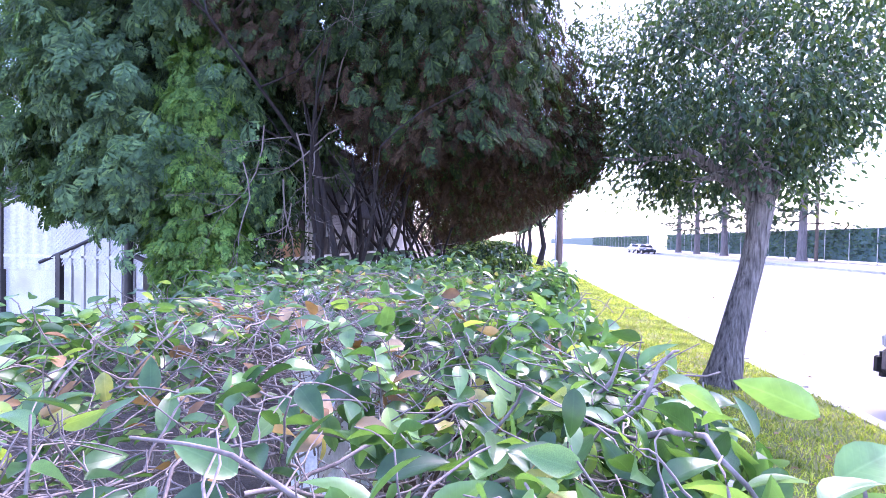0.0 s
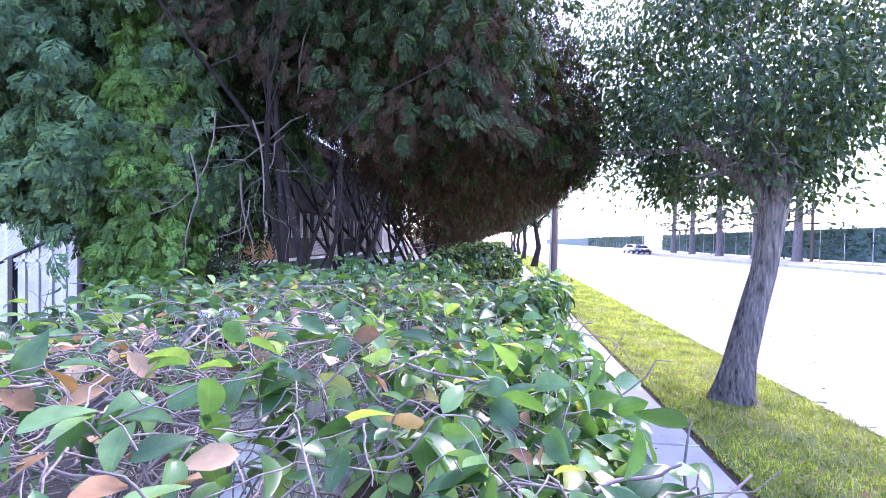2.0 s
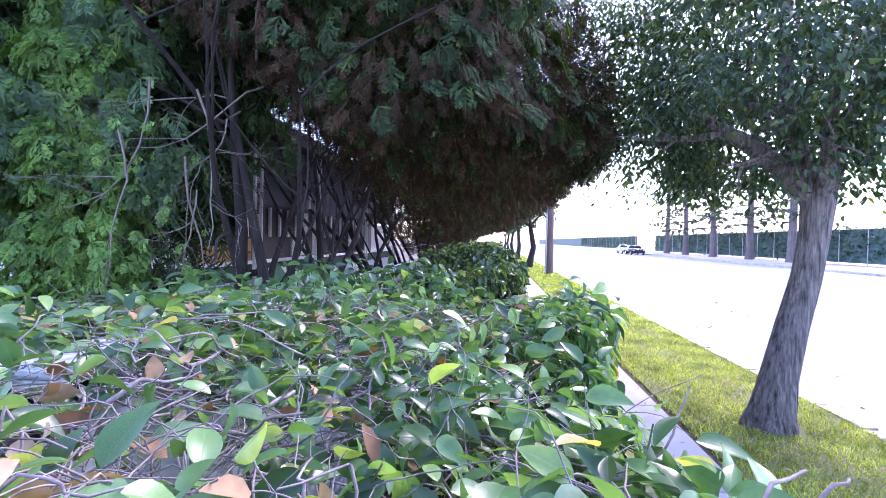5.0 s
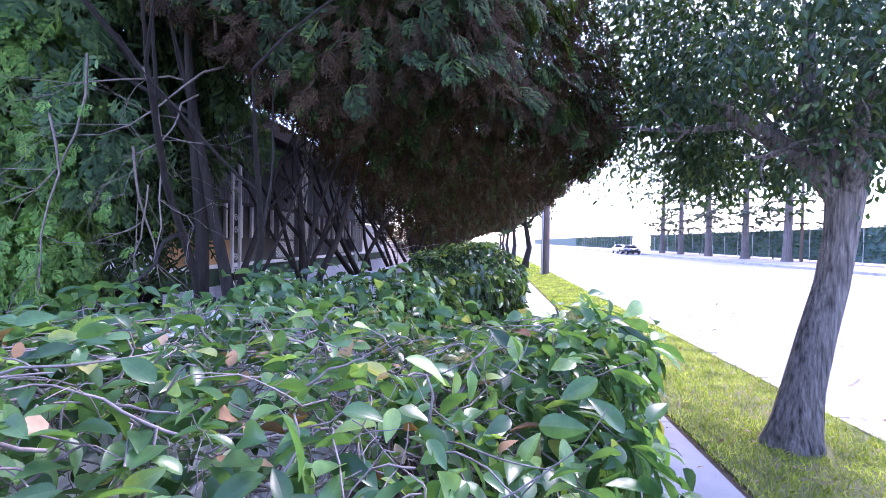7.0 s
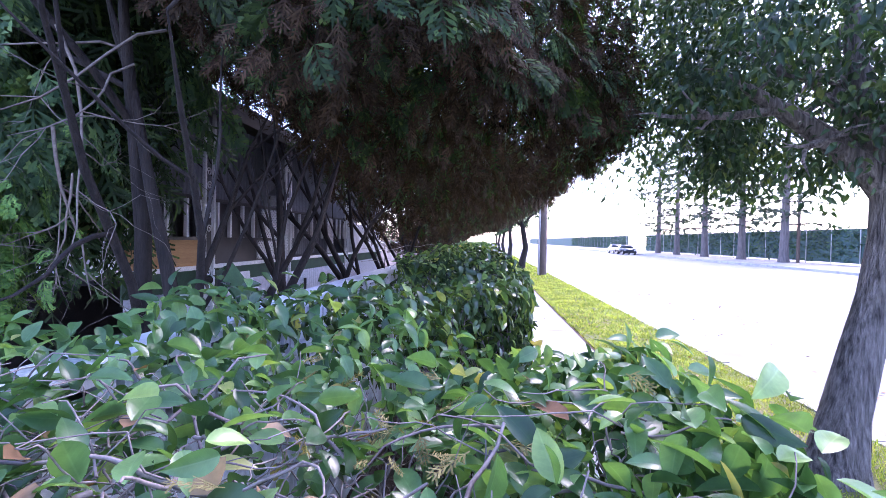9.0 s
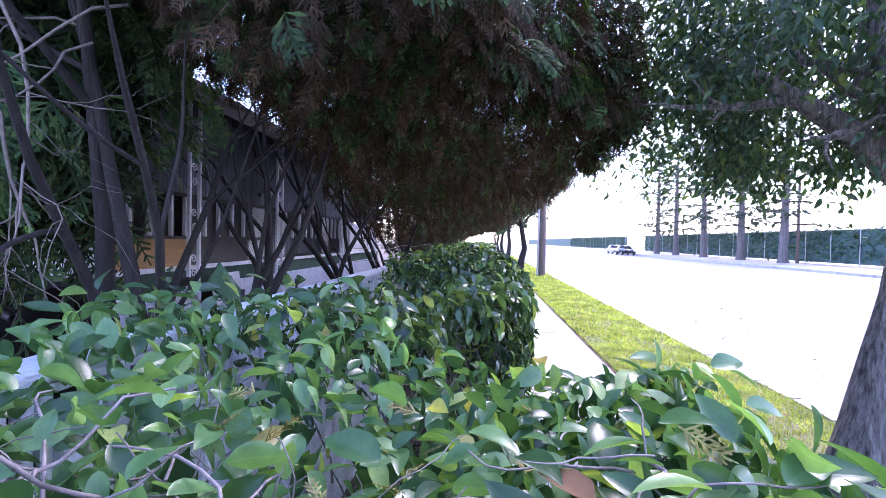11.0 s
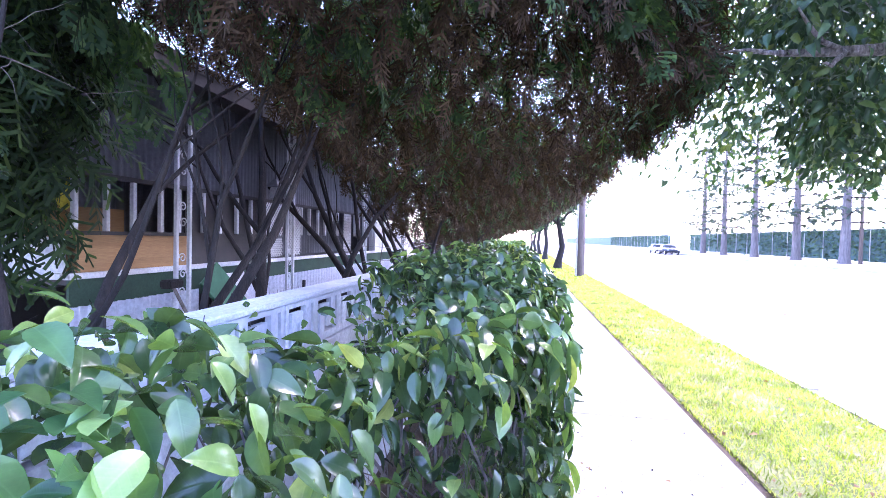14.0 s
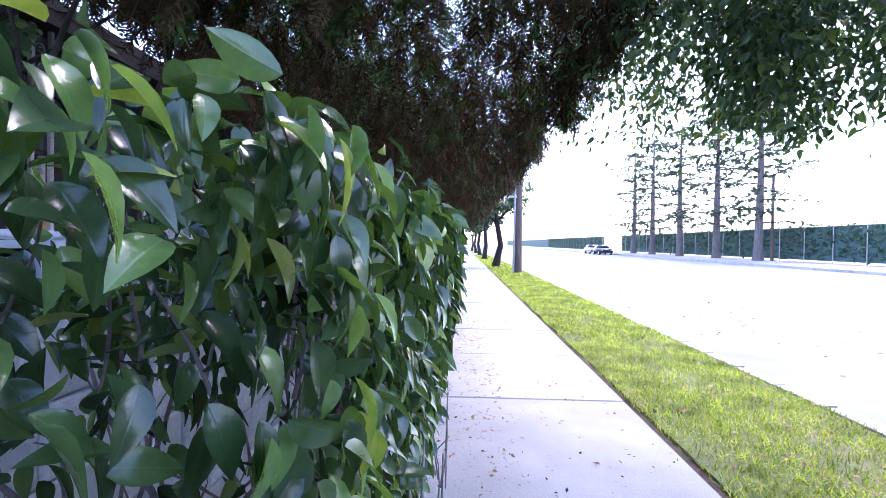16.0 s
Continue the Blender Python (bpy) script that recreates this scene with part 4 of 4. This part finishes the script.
corrugated("skirting", "y", 1.75, 9.5, FX + 0.03, 0.0, 0.86, M_WCORR, house, 0.11)
box("white_wall", (-3.35, FX - 0.005, 6.8, 9.8, 1.09, 1.8), M_WHITE, house, "plain white wall")
cloth = bmesh.new()
bmesh.ops.create_icosphere(cloth, subdivisions=2, radius=0.09)
for v in cloth.verts:
    v.co = Vector((-3.45 + v.co.x * 0.5, -0.78 + v.co.y, 1.70 + v.co.z * 1.4 + 0.03 * math.sin(30 * v.co.y)))
c = part("hanging_cloth", cloth, M_YELLOW)
tagged(c, "bright yellow cloth hanging inside the porch", "cloth")


def scroll(cx, y, z, r, flip):
    a = np.linspace(0, 2.6 * np.pi, 26)
    rr = np.linspace(r, r * 0.25, 26)
    return np.stack([np.full(26, cx), y + flip * rr * np.cos(a), z + rr * np.sin(a)], 1)


def iron_post(y):
    p = tagged(group_of("porch_post", (-2.85, y, 0)), "white wrought iron porch post with scrolls", "post", "porch posts")
    for dy in (-0.085, 0.085):
        box("bar", (-2.866, -2.834, y + dy - 0.016, y + dy + 0.016, -0.03, 2.70), M_WHITE, p, "", 0.003)
    for k, z in enumerate((0.45, 0.75, 1.05, 1.5, 1.95, 2.4)):
        for dy, dz, flip in ((0.005, 0, 1), (-0.005, 0.14, -1)):
            tb = Tubes()
            tb.add(scroll(-2.85, y + dy, z + dz, 0.045, flip), np.full(26, 0.006), 5)
            tb.make("scroll", M_WHITE, p)
    box("foot", (-2.9, -2.8, y - 0.12, y + 0.12, -0.03, 0.0), M_WHITE, p)


for y in (-0.23, 1.82, 4.9, 8.0):
    iron_post(y)

lan = tagged(group_of("porch_lantern", (-2.95, 1.6, 1.9)), "small grey hanging porch lantern", "lantern")
box("lantern_body", (-3.0, -2.9, 1.55, 1.65, 1.86, 2.0), M_LAMPGLASS, lan, "", 0.01)
bm = bmesh.new()
bmesh.ops.create_cone(bm, segments=4, radius1=0.11, radius2=0.02, depth=0.1, cap_ends=True, matrix=Matrix.Translation((-2.95, 1.6, 2.055)) @ Matrix.Rotation(0.785, 4, "Z"))
part("lantern_cap", bm, M_CORR, lan)
tb = Tubes()
tb.add([(-2.95, 1.6, 2.1), (-2.95, 1.6, 2.45), (-2.95, 1.6, 2.8)], [0.006] * 3, 5)
tb.make("chain", M_IRON, lan)


def board(name, label, centre, size, rx, ry, rz, material):
    bm = boxes(bmesh.new(), tuple(v for s_ in size for v in (-s_ / 2, s_ / 2)))
    bmesh.ops.bevel(bm, geom=bm.edges[:], offset=0.006, segments=1, affect="EDGES")
    bm.transform(pose(*centre, rx, ry, rz))
    return tagged(part(name, bm, material), label, "board")


board("green_board", "green painted board leaning against the porch", (-2.62, 0.42, 0.56), (0.03, 0.42, 1.2), 28, -26, 0, M_TARP)
board("white_panel", "white painted panel leaning on the skirting", (-3.03, 0.83, 0.47), (0.03, 0.62, 1.02), 0, -7, 0, M_WHITE)
board("white_panel", "grey-white ribbed panel leaning on the skirting", (-3.05, 1.42, 0.42), (0.03, 0.56, 0.92), 0, -8, 0, M_WCORR)
mal = tagged(group_of("mallet", (-2.5, -0.4, 0)), "old wooden long-handled mallet leaning on wire fence", "mallet")
tb = Tubes()
tb.add([(-2.3, -0.35, 0.0), (-2.5, -0.45, 0.5), (-2.7, -0.55, 0.98)], [0.014] * 3, 7)
tb.make("handle", M_DRYTWIG, mal)
box("head", (-2.76, -2.66, -0.63, -0.46, 0.96, 1.03), M_CYBARK, mal, "", 0.012)

wf = tagged(group_of("wire_fence", (-2.25, -0.5, 0)), "low rusty welded wire garden fence in the yard", "fence")
tb = Tubes()
for k in range(48):
    y = -1.7 + 0.055 * k
    zt = 0.86 + 0.03 * math.sin(k * 0.4)
    tb.add([(-2.25 + 0.03 * math.sin(k * 0.3), y, -0.03), (-2.25 + 0.04 * math.sin(k * 0.35 + 1), y, zt)], [0.002, 0.002], 4)
tagged(tb.make("upright_wires", M_GALV, wf), kind="stuff")
for z in (0.05, 0.2, 0.38, 0.56, 0.72, 0.84):
    tb = Tubes()
    yy = np.linspace(-1.7, 0.95, 20)
    tb.add(np.stack([-2.25 + 0.03 * np.sin(yy * 5), yy, z + 0.02 * np.sin(yy * 3)], 1), np.full(20, 0.002), 4)
    tb.make("wire", M_GALV, wf)
for y in (-1.7, -0.4, 0.95):
    box("stake", (-2.27, -2.24, y - 0.012, y + 0.012, -0.03, 0.92), M_IRON, wf)
sw = tagged(group_of("strung_wires", (-1.3, 3, 0)), "two thin wires strung between the cypress stems", "wire")
for z in (1.18, 1.32):
    tb = Tubes()
    yy = np.linspace(0.2, 10.2, 24)
    tb.add(np.stack([-1.35 + 0.02 * np.sin(yy), yy, z - 0.04 * np.sin((yy - 0.2) / 10 * np.pi * 3) ** 2], 1), np.full(24, 0.003), 4)
    tb.make("wire", M_DRYTWIG, sw)

# ---- entrance at the near end ----
lp = tagged(group_of("lamp_post", (-4.55, -1.65, 0)), "black iron garden lamp post with lantern head", "lamp post")
tb = Tubes()
tb.add([(-4.55, -1.65, z) for z in (-0.03, 0.06, 0.1, 0.6, 1.3, 1.7)], [0.085, 0.085, 0.06, 0.055, 0.05, 0.05], 14)
tb.make("pole", M_IRON, lp)
box("lantern", (-4.63, -4.47, -1.73, -1.57, 1.70, 1.9), M_LAMPGLASS, lp, "", 0.012)
bm = bmesh.new()
bmesh.ops.create_cone(bm, segments=6, radius1=0.15, radius2=0.02, depth=0.1, cap_ends=True, matrix=Matrix.Translation((-4.55, -1.65, 1.95)))
part("lantern_roof", bm, M_IRON, lp)

carport = tagged(group_of("metal_shed", (-7.5, 0.4, 0)), "white ribbed metal shed with dark corner trim", "shed")
corrugated("siding", "x", -8.6, -6.1, 0.4, 0.75, 2.6, M_WCORR, carport, 0.22)
box("base_panel", (-8.6, -6.1, 0.42, 0.50, -0.03, 0.76), M_WHITE, carport)
box("corner_trim", (-8.68, -8.6, 0.33, 0.47, -0.03, 2.6), M_DARK, carport)
box("shed_roof", (-8.9, -5.9, 0.1, 4.0, 2.6, 2.7), M_WCORR, carport)
box("shed_wall", (-6.1, -6.0, 0.42, 4.0, -0.03, 2.6), M_WCORR, carport)
nb = tagged(group_of("neighbour_home", (-16, 4, 0)), "white mobile home with thin brown roof edge", "house")
box("wall", (-22, -9.8, 3.5, 12, -0.03, 2.5), M_WHITE, nb)
box("roof", (-22.3, -9.5, 3.2, 12.3, 2.5, 2.62), M_DARK, nb)
box("skirt", (-22, -9.75, 3.42, 3.49, -0.03, 0.6), M_CORR, nb)
rail = tagged(group_of("stair_railing", (-5.6, -1.0, 0)), "dark stair handrail with white balusters", "railing")
tb = Tubes()
tb.add([(-6.45, -1.0, 0.98), (-5.9, -1.02, 1.2), (-5.36, -1.05, 1.42)], [0.025] * 3, 8)
tb.make("handrail", M_IRON, rail)
tb = Tubes()
tb.add([(-4.9, -1.1, 1.1), (-4.3, -1.1, 0.85), (-3.9, -1.1, 0.7)], [0.035] * 3, 6)
tb.make("handrail", M_DARK, rail)
box("newel", (-6.17, -6.1, -1.04, -0.97, -0.03, 1.1), M_IRON, rail)
for k in range(6):
    x = -5.95 + 0.19 * k
    box("baluster", (x - 0.02, x + 0.02, -1.03, -0.99, -0.03, 1.16 + 0.077 * k), M_WHITE, rail)
for k in range(3):
    box("step", (-5.9, -4.9, -0.95 + 0.28 * k, -0.67 + 0.28 * k, -0.03, 0.18 * (k + 1)), M_WHITE, rail, "white wooden step", 0.008)

# ---- along the street ----
pole = tagged(group_of("utility_pole", (2.55, 16.4, 0)), "dark wooden utility pole with pale cable guard", "utility pole")
tb = Tubes()
tb.add([(2.55, 16.4, z) for z in (-0.05, 2, 5, 9)], [0.165, 0.155, 0.14, 0.12], 14)
tb.make("shaft", M_POLE, pole)
tb = Tubes()
tb.add([(2.36, 16.3, -0.02), (2.37, 16.3, 1.5), (2.38, 16.3, 3.4)], [0.045] * 3, 8)
tb.make("cable_guard", M_GALV, pole)
box("crossarm", (1.5, 3.6, 16.22, 16.32, 8.2, 8.32), M_POLE, pole)
box("sign_arm", (1.35, 2.45, 16.28, 16.32, 3.05, 3.13), M_WHITE, pole, "thin white sign bar")


def far_tree(at, label, lean=0.35, h=2.3):
    t = tagged(group_of("street_tree", (at[0], at[1], 0)), label, "tree", "far street trees")
    tb = Tubes()
    tb.add([(at[0] - 0.1, at[1], -0.05), (at[0], at[1], 0.5), (at[0] + lean * 0.4, at[1], 1.1), (at[0] + lean * 0.1, at[1], 1.7), (at[0] - lean * 0.2, at[1], h)], [0.24, 0.17, 0.15, 0.14, 0.13], 12)
    tb.make("trunk", M_CYBARK, t)
    for d in ((-0.6, 0, 0.8), (0.6, 0.2, 0.8), (0, -0.5, 1)):
        grow(t, M_CYBARK, "limb", "branch", (at[0] - lean * 0.2, at[1], h - 0.1), d, 1.6, 0.08, 1, 0.15, 0, 3, 6, 0.6)
    crown_leaves("crown", 3000, (at[0], at[1], h + 1.3), (1.7, 1.7, 1.3), 0.2, M_TREE_LEAF, t, LEAF_FAR, lumps=40, floor=h - 0.7)
    return t


ft = far_tree((2.1, 21.5), "small street tree with crooked dark trunk and open crown")
for y, r in ((33, 60), (45, 140), (58, 200), (75, 300)):
    copy_thing(ft, pose(2.0, y, 0, 0, 0, r))

fence = tagged(group_of("ivy_fence", (31, 60, 0)), "tall chain-link fence overgrown with dark ivy", "fence")
for y0, y1 in ((-20, 92), (104, 330)):
    box("mesh_panel", (31.0, 31.1, y0, y1, 0.15, 3.1), M_FENCE, fence)
    n = int((min(y1, 170) - y0) * 60)
    T = np.stack([30.95 - rng.uniform(0, 0.25, n), rng.uniform(y0, min(y1, 170), n), 0.2 + 3.0 * rng.uniform(0, 1, n) ** 0.8], 1)
    strew("ivy", LEAF_FAR, turns(np.tile([-1.0, 0, 0.3], (n, 1)), rng.uniform(0, 6.28, n), np.full(n, 0.6)), T, rng.uniform(0.25, 0.5, n), M_IVY, fence)
    tb = Tubes()
    tb.add([(30.7, y0, 3.05), (30.7, y1, 3.05)], [0.035, 0.035], 6)
    tb.make("top_rail", M_GALV, fence)
    for y in np.arange(y0, min(y1, 160), 3.4):
        tb = Tubes()
        tb.add([(30.7, y, -0.03), (30.7, y, 3.1)], [0.04, 0.04], 6)
        tb.make("post", M_GALV, fence)


def cedar(at, h, label):
    t = tagged(group_of("cedar", (at[0], at[1], 0)), label, "cedar tree", "far cedars")
    tb = Tubes()
    tb.add([(at[0], at[1], -0.05), (at[0], at[1], 0.6), (at[0] + 0.1, at[1], h * 0.5), (at[0], at[1], h)], [0.55, 0.40, 0.28, 0.06], 12)
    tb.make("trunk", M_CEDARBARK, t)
    for k in range(32):
        z = h * (0.20 + 0.78 * (k + rng.uniform(-0.8, 0.8)) / 32)
        a = k * 2.4 + rng.uniform(-0.3, 0.3)
        L = ((h - z) * 0.22 + 1.8) * rng.uniform(0.5, 1.25)
        tb = Tubes()
        pts = wander((at[0], at[1], z), (math.cos(a), math.sin(a), 0.12), L, 6, 0.10, -0.03)
        tb.add(pts, np.linspace(0.08, 0.02, 7), 5)
        tb.make("branch", M_CYBARK, t)
        m = 38
        T = pts[rng.integers(2, 7, m)] + rng.normal(0, 1, (m, 3)) * np.array([0.55, 0.55, 0.12])
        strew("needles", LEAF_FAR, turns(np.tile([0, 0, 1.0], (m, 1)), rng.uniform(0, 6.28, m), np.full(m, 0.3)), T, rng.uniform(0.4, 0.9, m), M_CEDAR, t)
    return t


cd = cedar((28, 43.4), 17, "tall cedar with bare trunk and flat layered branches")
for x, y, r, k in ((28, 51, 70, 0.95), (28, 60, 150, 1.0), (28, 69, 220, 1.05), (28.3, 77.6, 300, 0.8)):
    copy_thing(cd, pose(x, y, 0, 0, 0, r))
tp = tagged(group_of("thin_pole", (29.5, 43.8, 0)), "thin dark pole beside the ivy fence", "pole")
tb = Tubes()
tb.add([(29.5, 43.8, -0.05), (29.5, 43.8, 4), (29.5, 43.8, 8)], [0.16, 0.14, 0.12], 8)
tb.make("shaft", M_POLE, tp)


def car(at, turn, paint, label):
    """A saloon car of five parts and four wheels, its nose along +y."""
    t = tagged(group_of("car", (0, 0, 0)), label, "car")
    bm = bmesh.new()
    prof = [(-2.15, 0.28), (-2.2, 0.6), (-2.1, 0.88), (-1.45, 0.95), (0.85, 0.98), (1.9, 0.82), (2.15, 0.62), (2.15, 0.3)]
    L = [bm.verts.new((-0.87, y, z)) for y, z in prof]
    Rr = [bm.verts.new((0.87, y, z)) for y, z in prof]
    bm.faces.new(L[::-1])
    bm.faces.new(Rr)
    for k in range(len(prof)):
        q = (k + 1) % len(prof)
        bm.faces.new((L[k], L[q], Rr[q], Rr[k]))
    bmesh.ops.bevel(bm, geom=bm.edges[:], offset=0.10, segments=3, affect="EDGES")
    part("body", bm, paint, t, "", True)
    bm = bmesh.new()
    prof = [(-1.5, 0.94), (-0.95, 1.40), (0.15, 1.42), (0.95, 0.96)]
    L = [bm.verts.new((-0.78 + 0.12 * (z > 1.1), y, z)) for y, z in prof]
    Rr = [bm.verts.new((0.78 - 0.12 * (z > 1.1), y, z)) for y, z in prof]
    bm.faces.new(L[::-1])
    bm.faces.new(Rr)
    for k in range(4):
        q = (k + 1) % 4
        bm.faces.new((L[k], L[q], Rr[q], Rr[k]))
    bmesh.ops.bevel(bm, geom=bm.edges[:], offset=0.05, segments=2, affect="EDGES")
    part("cabin", bm, M_GLASS, t, "dark glass cabin", True)
    box("roof_panel", (-0.62, 0.62, -0.92, 0.12, 1.405, 1.435), paint, t, "", 0.01)
    box("bumper", (-0.86, 0.86, 2.08, 2.22, 0.30, 0.55), M_RUBBER, t, "dark bumper", 0.05)
    box("bumper", (-0.86, 0.86, -2.26, -2.12, 0.30, 0.55), M_RUBBER, t, "dark bumper", 0.05)
    for x in (-0.68, 0.68):
        box("headlight", (x - 0.15, x + 0.15, 2.06, 2.13, 0.60, 0.74), M_LAMPGLASS, t, "", 0.02)
        box("tail_light", (x - 0.14, x + 0.14, -2.2, -2.14, 0.66, 0.82), M_RED, t, "", 0.02)
        for y in (-1.35, 1.35):
            bm = bmesh.new()
            sx = 0.80 * (1 if x > 0 else -1)
            bmesh.ops.create_cone(bm, segments=28, radius1=0.31, radius2=0.31, depth=0.2, cap_ends=True, matrix=Matrix.Translation((sx, y, 0.31)) @ Matrix.Rotation(math.pi / 2, 4, "Y"))
            bmesh.ops.bevel(bm, geom=[e for e in bm.edges if e.calc_face_angle(0) > 1], offset=0.04, segments=2, affect="EDGES")
            w = part("tyre", bm, M_RUBBER, t)
            bm = bmesh.new()
            bmesh.ops.create_cone(bm, segments=20, radius1=0.19, radius2=0.17, depth=0.215, cap_ends=True, matrix=Matrix.Translation((sx, y, 0.31)) @ Matrix.Rotation(math.pi / 2, 4, "Y"))
            part("rim", bm, M_CHROME, w)
    t.matrix_basis = pose(*at, 0, 0, turn)
    return t


car((20.4, 67.5, -0.17), 180, M_CARPAINT, "dark car far down the street")
car((20.9, 74.5, -0.17), 180, M_WCAR, "white car far down the street")
car((4.54, -3.90, -0.17), 0, M_CARPAINT, "dark car parked at the curb")

# ---- litter ----
def litter(name, n, x0, x1, y0, y1, z, lo, hi, material):
    T = np.stack([rng.uniform(x0, x1, n), rng.uniform(y0, y1, n), np.full(n, z)], 1)
    R = turns(np.tile([0, 0, 1.0], (n, 1)), rng.uniform(0, 6.28, n), np.full(n, 0.25))
    return tagged(strew(name, LEAF_FAR, R, T, rng.uniform(lo, hi, n), material), "dry leaf litter scattered on the ground", "leaf litter")


litter("pavement_litter", 1300, 0.02, 0.6, -4, 4, 0.008, 0.010, 0.034, M_DEAD)
litter("pavement_litter", 200, 0.3, 1.48, -3.4, 1, 0.008, 0.008, 0.03, M_CYBARK)
litter("pavement_litter", 160, 0.1, 1.45, -4, 12, 0.008, 0.015, 0.05, M_DEAD)
litter("verge_litter", 260, 1.5, 2.9, -5, 5, 0.03, 0.03, 0.07, M_DEAD)
litter("road_litter", 150, 3.1, 7, -3, 12, -0.16, 0.04, 0.10, M_DEAD)
litter("pavement_clippings", 300, 0.3, 0.62, -2.2, -1.6, 0.012, 0.015, 0.04, M_LEAF)
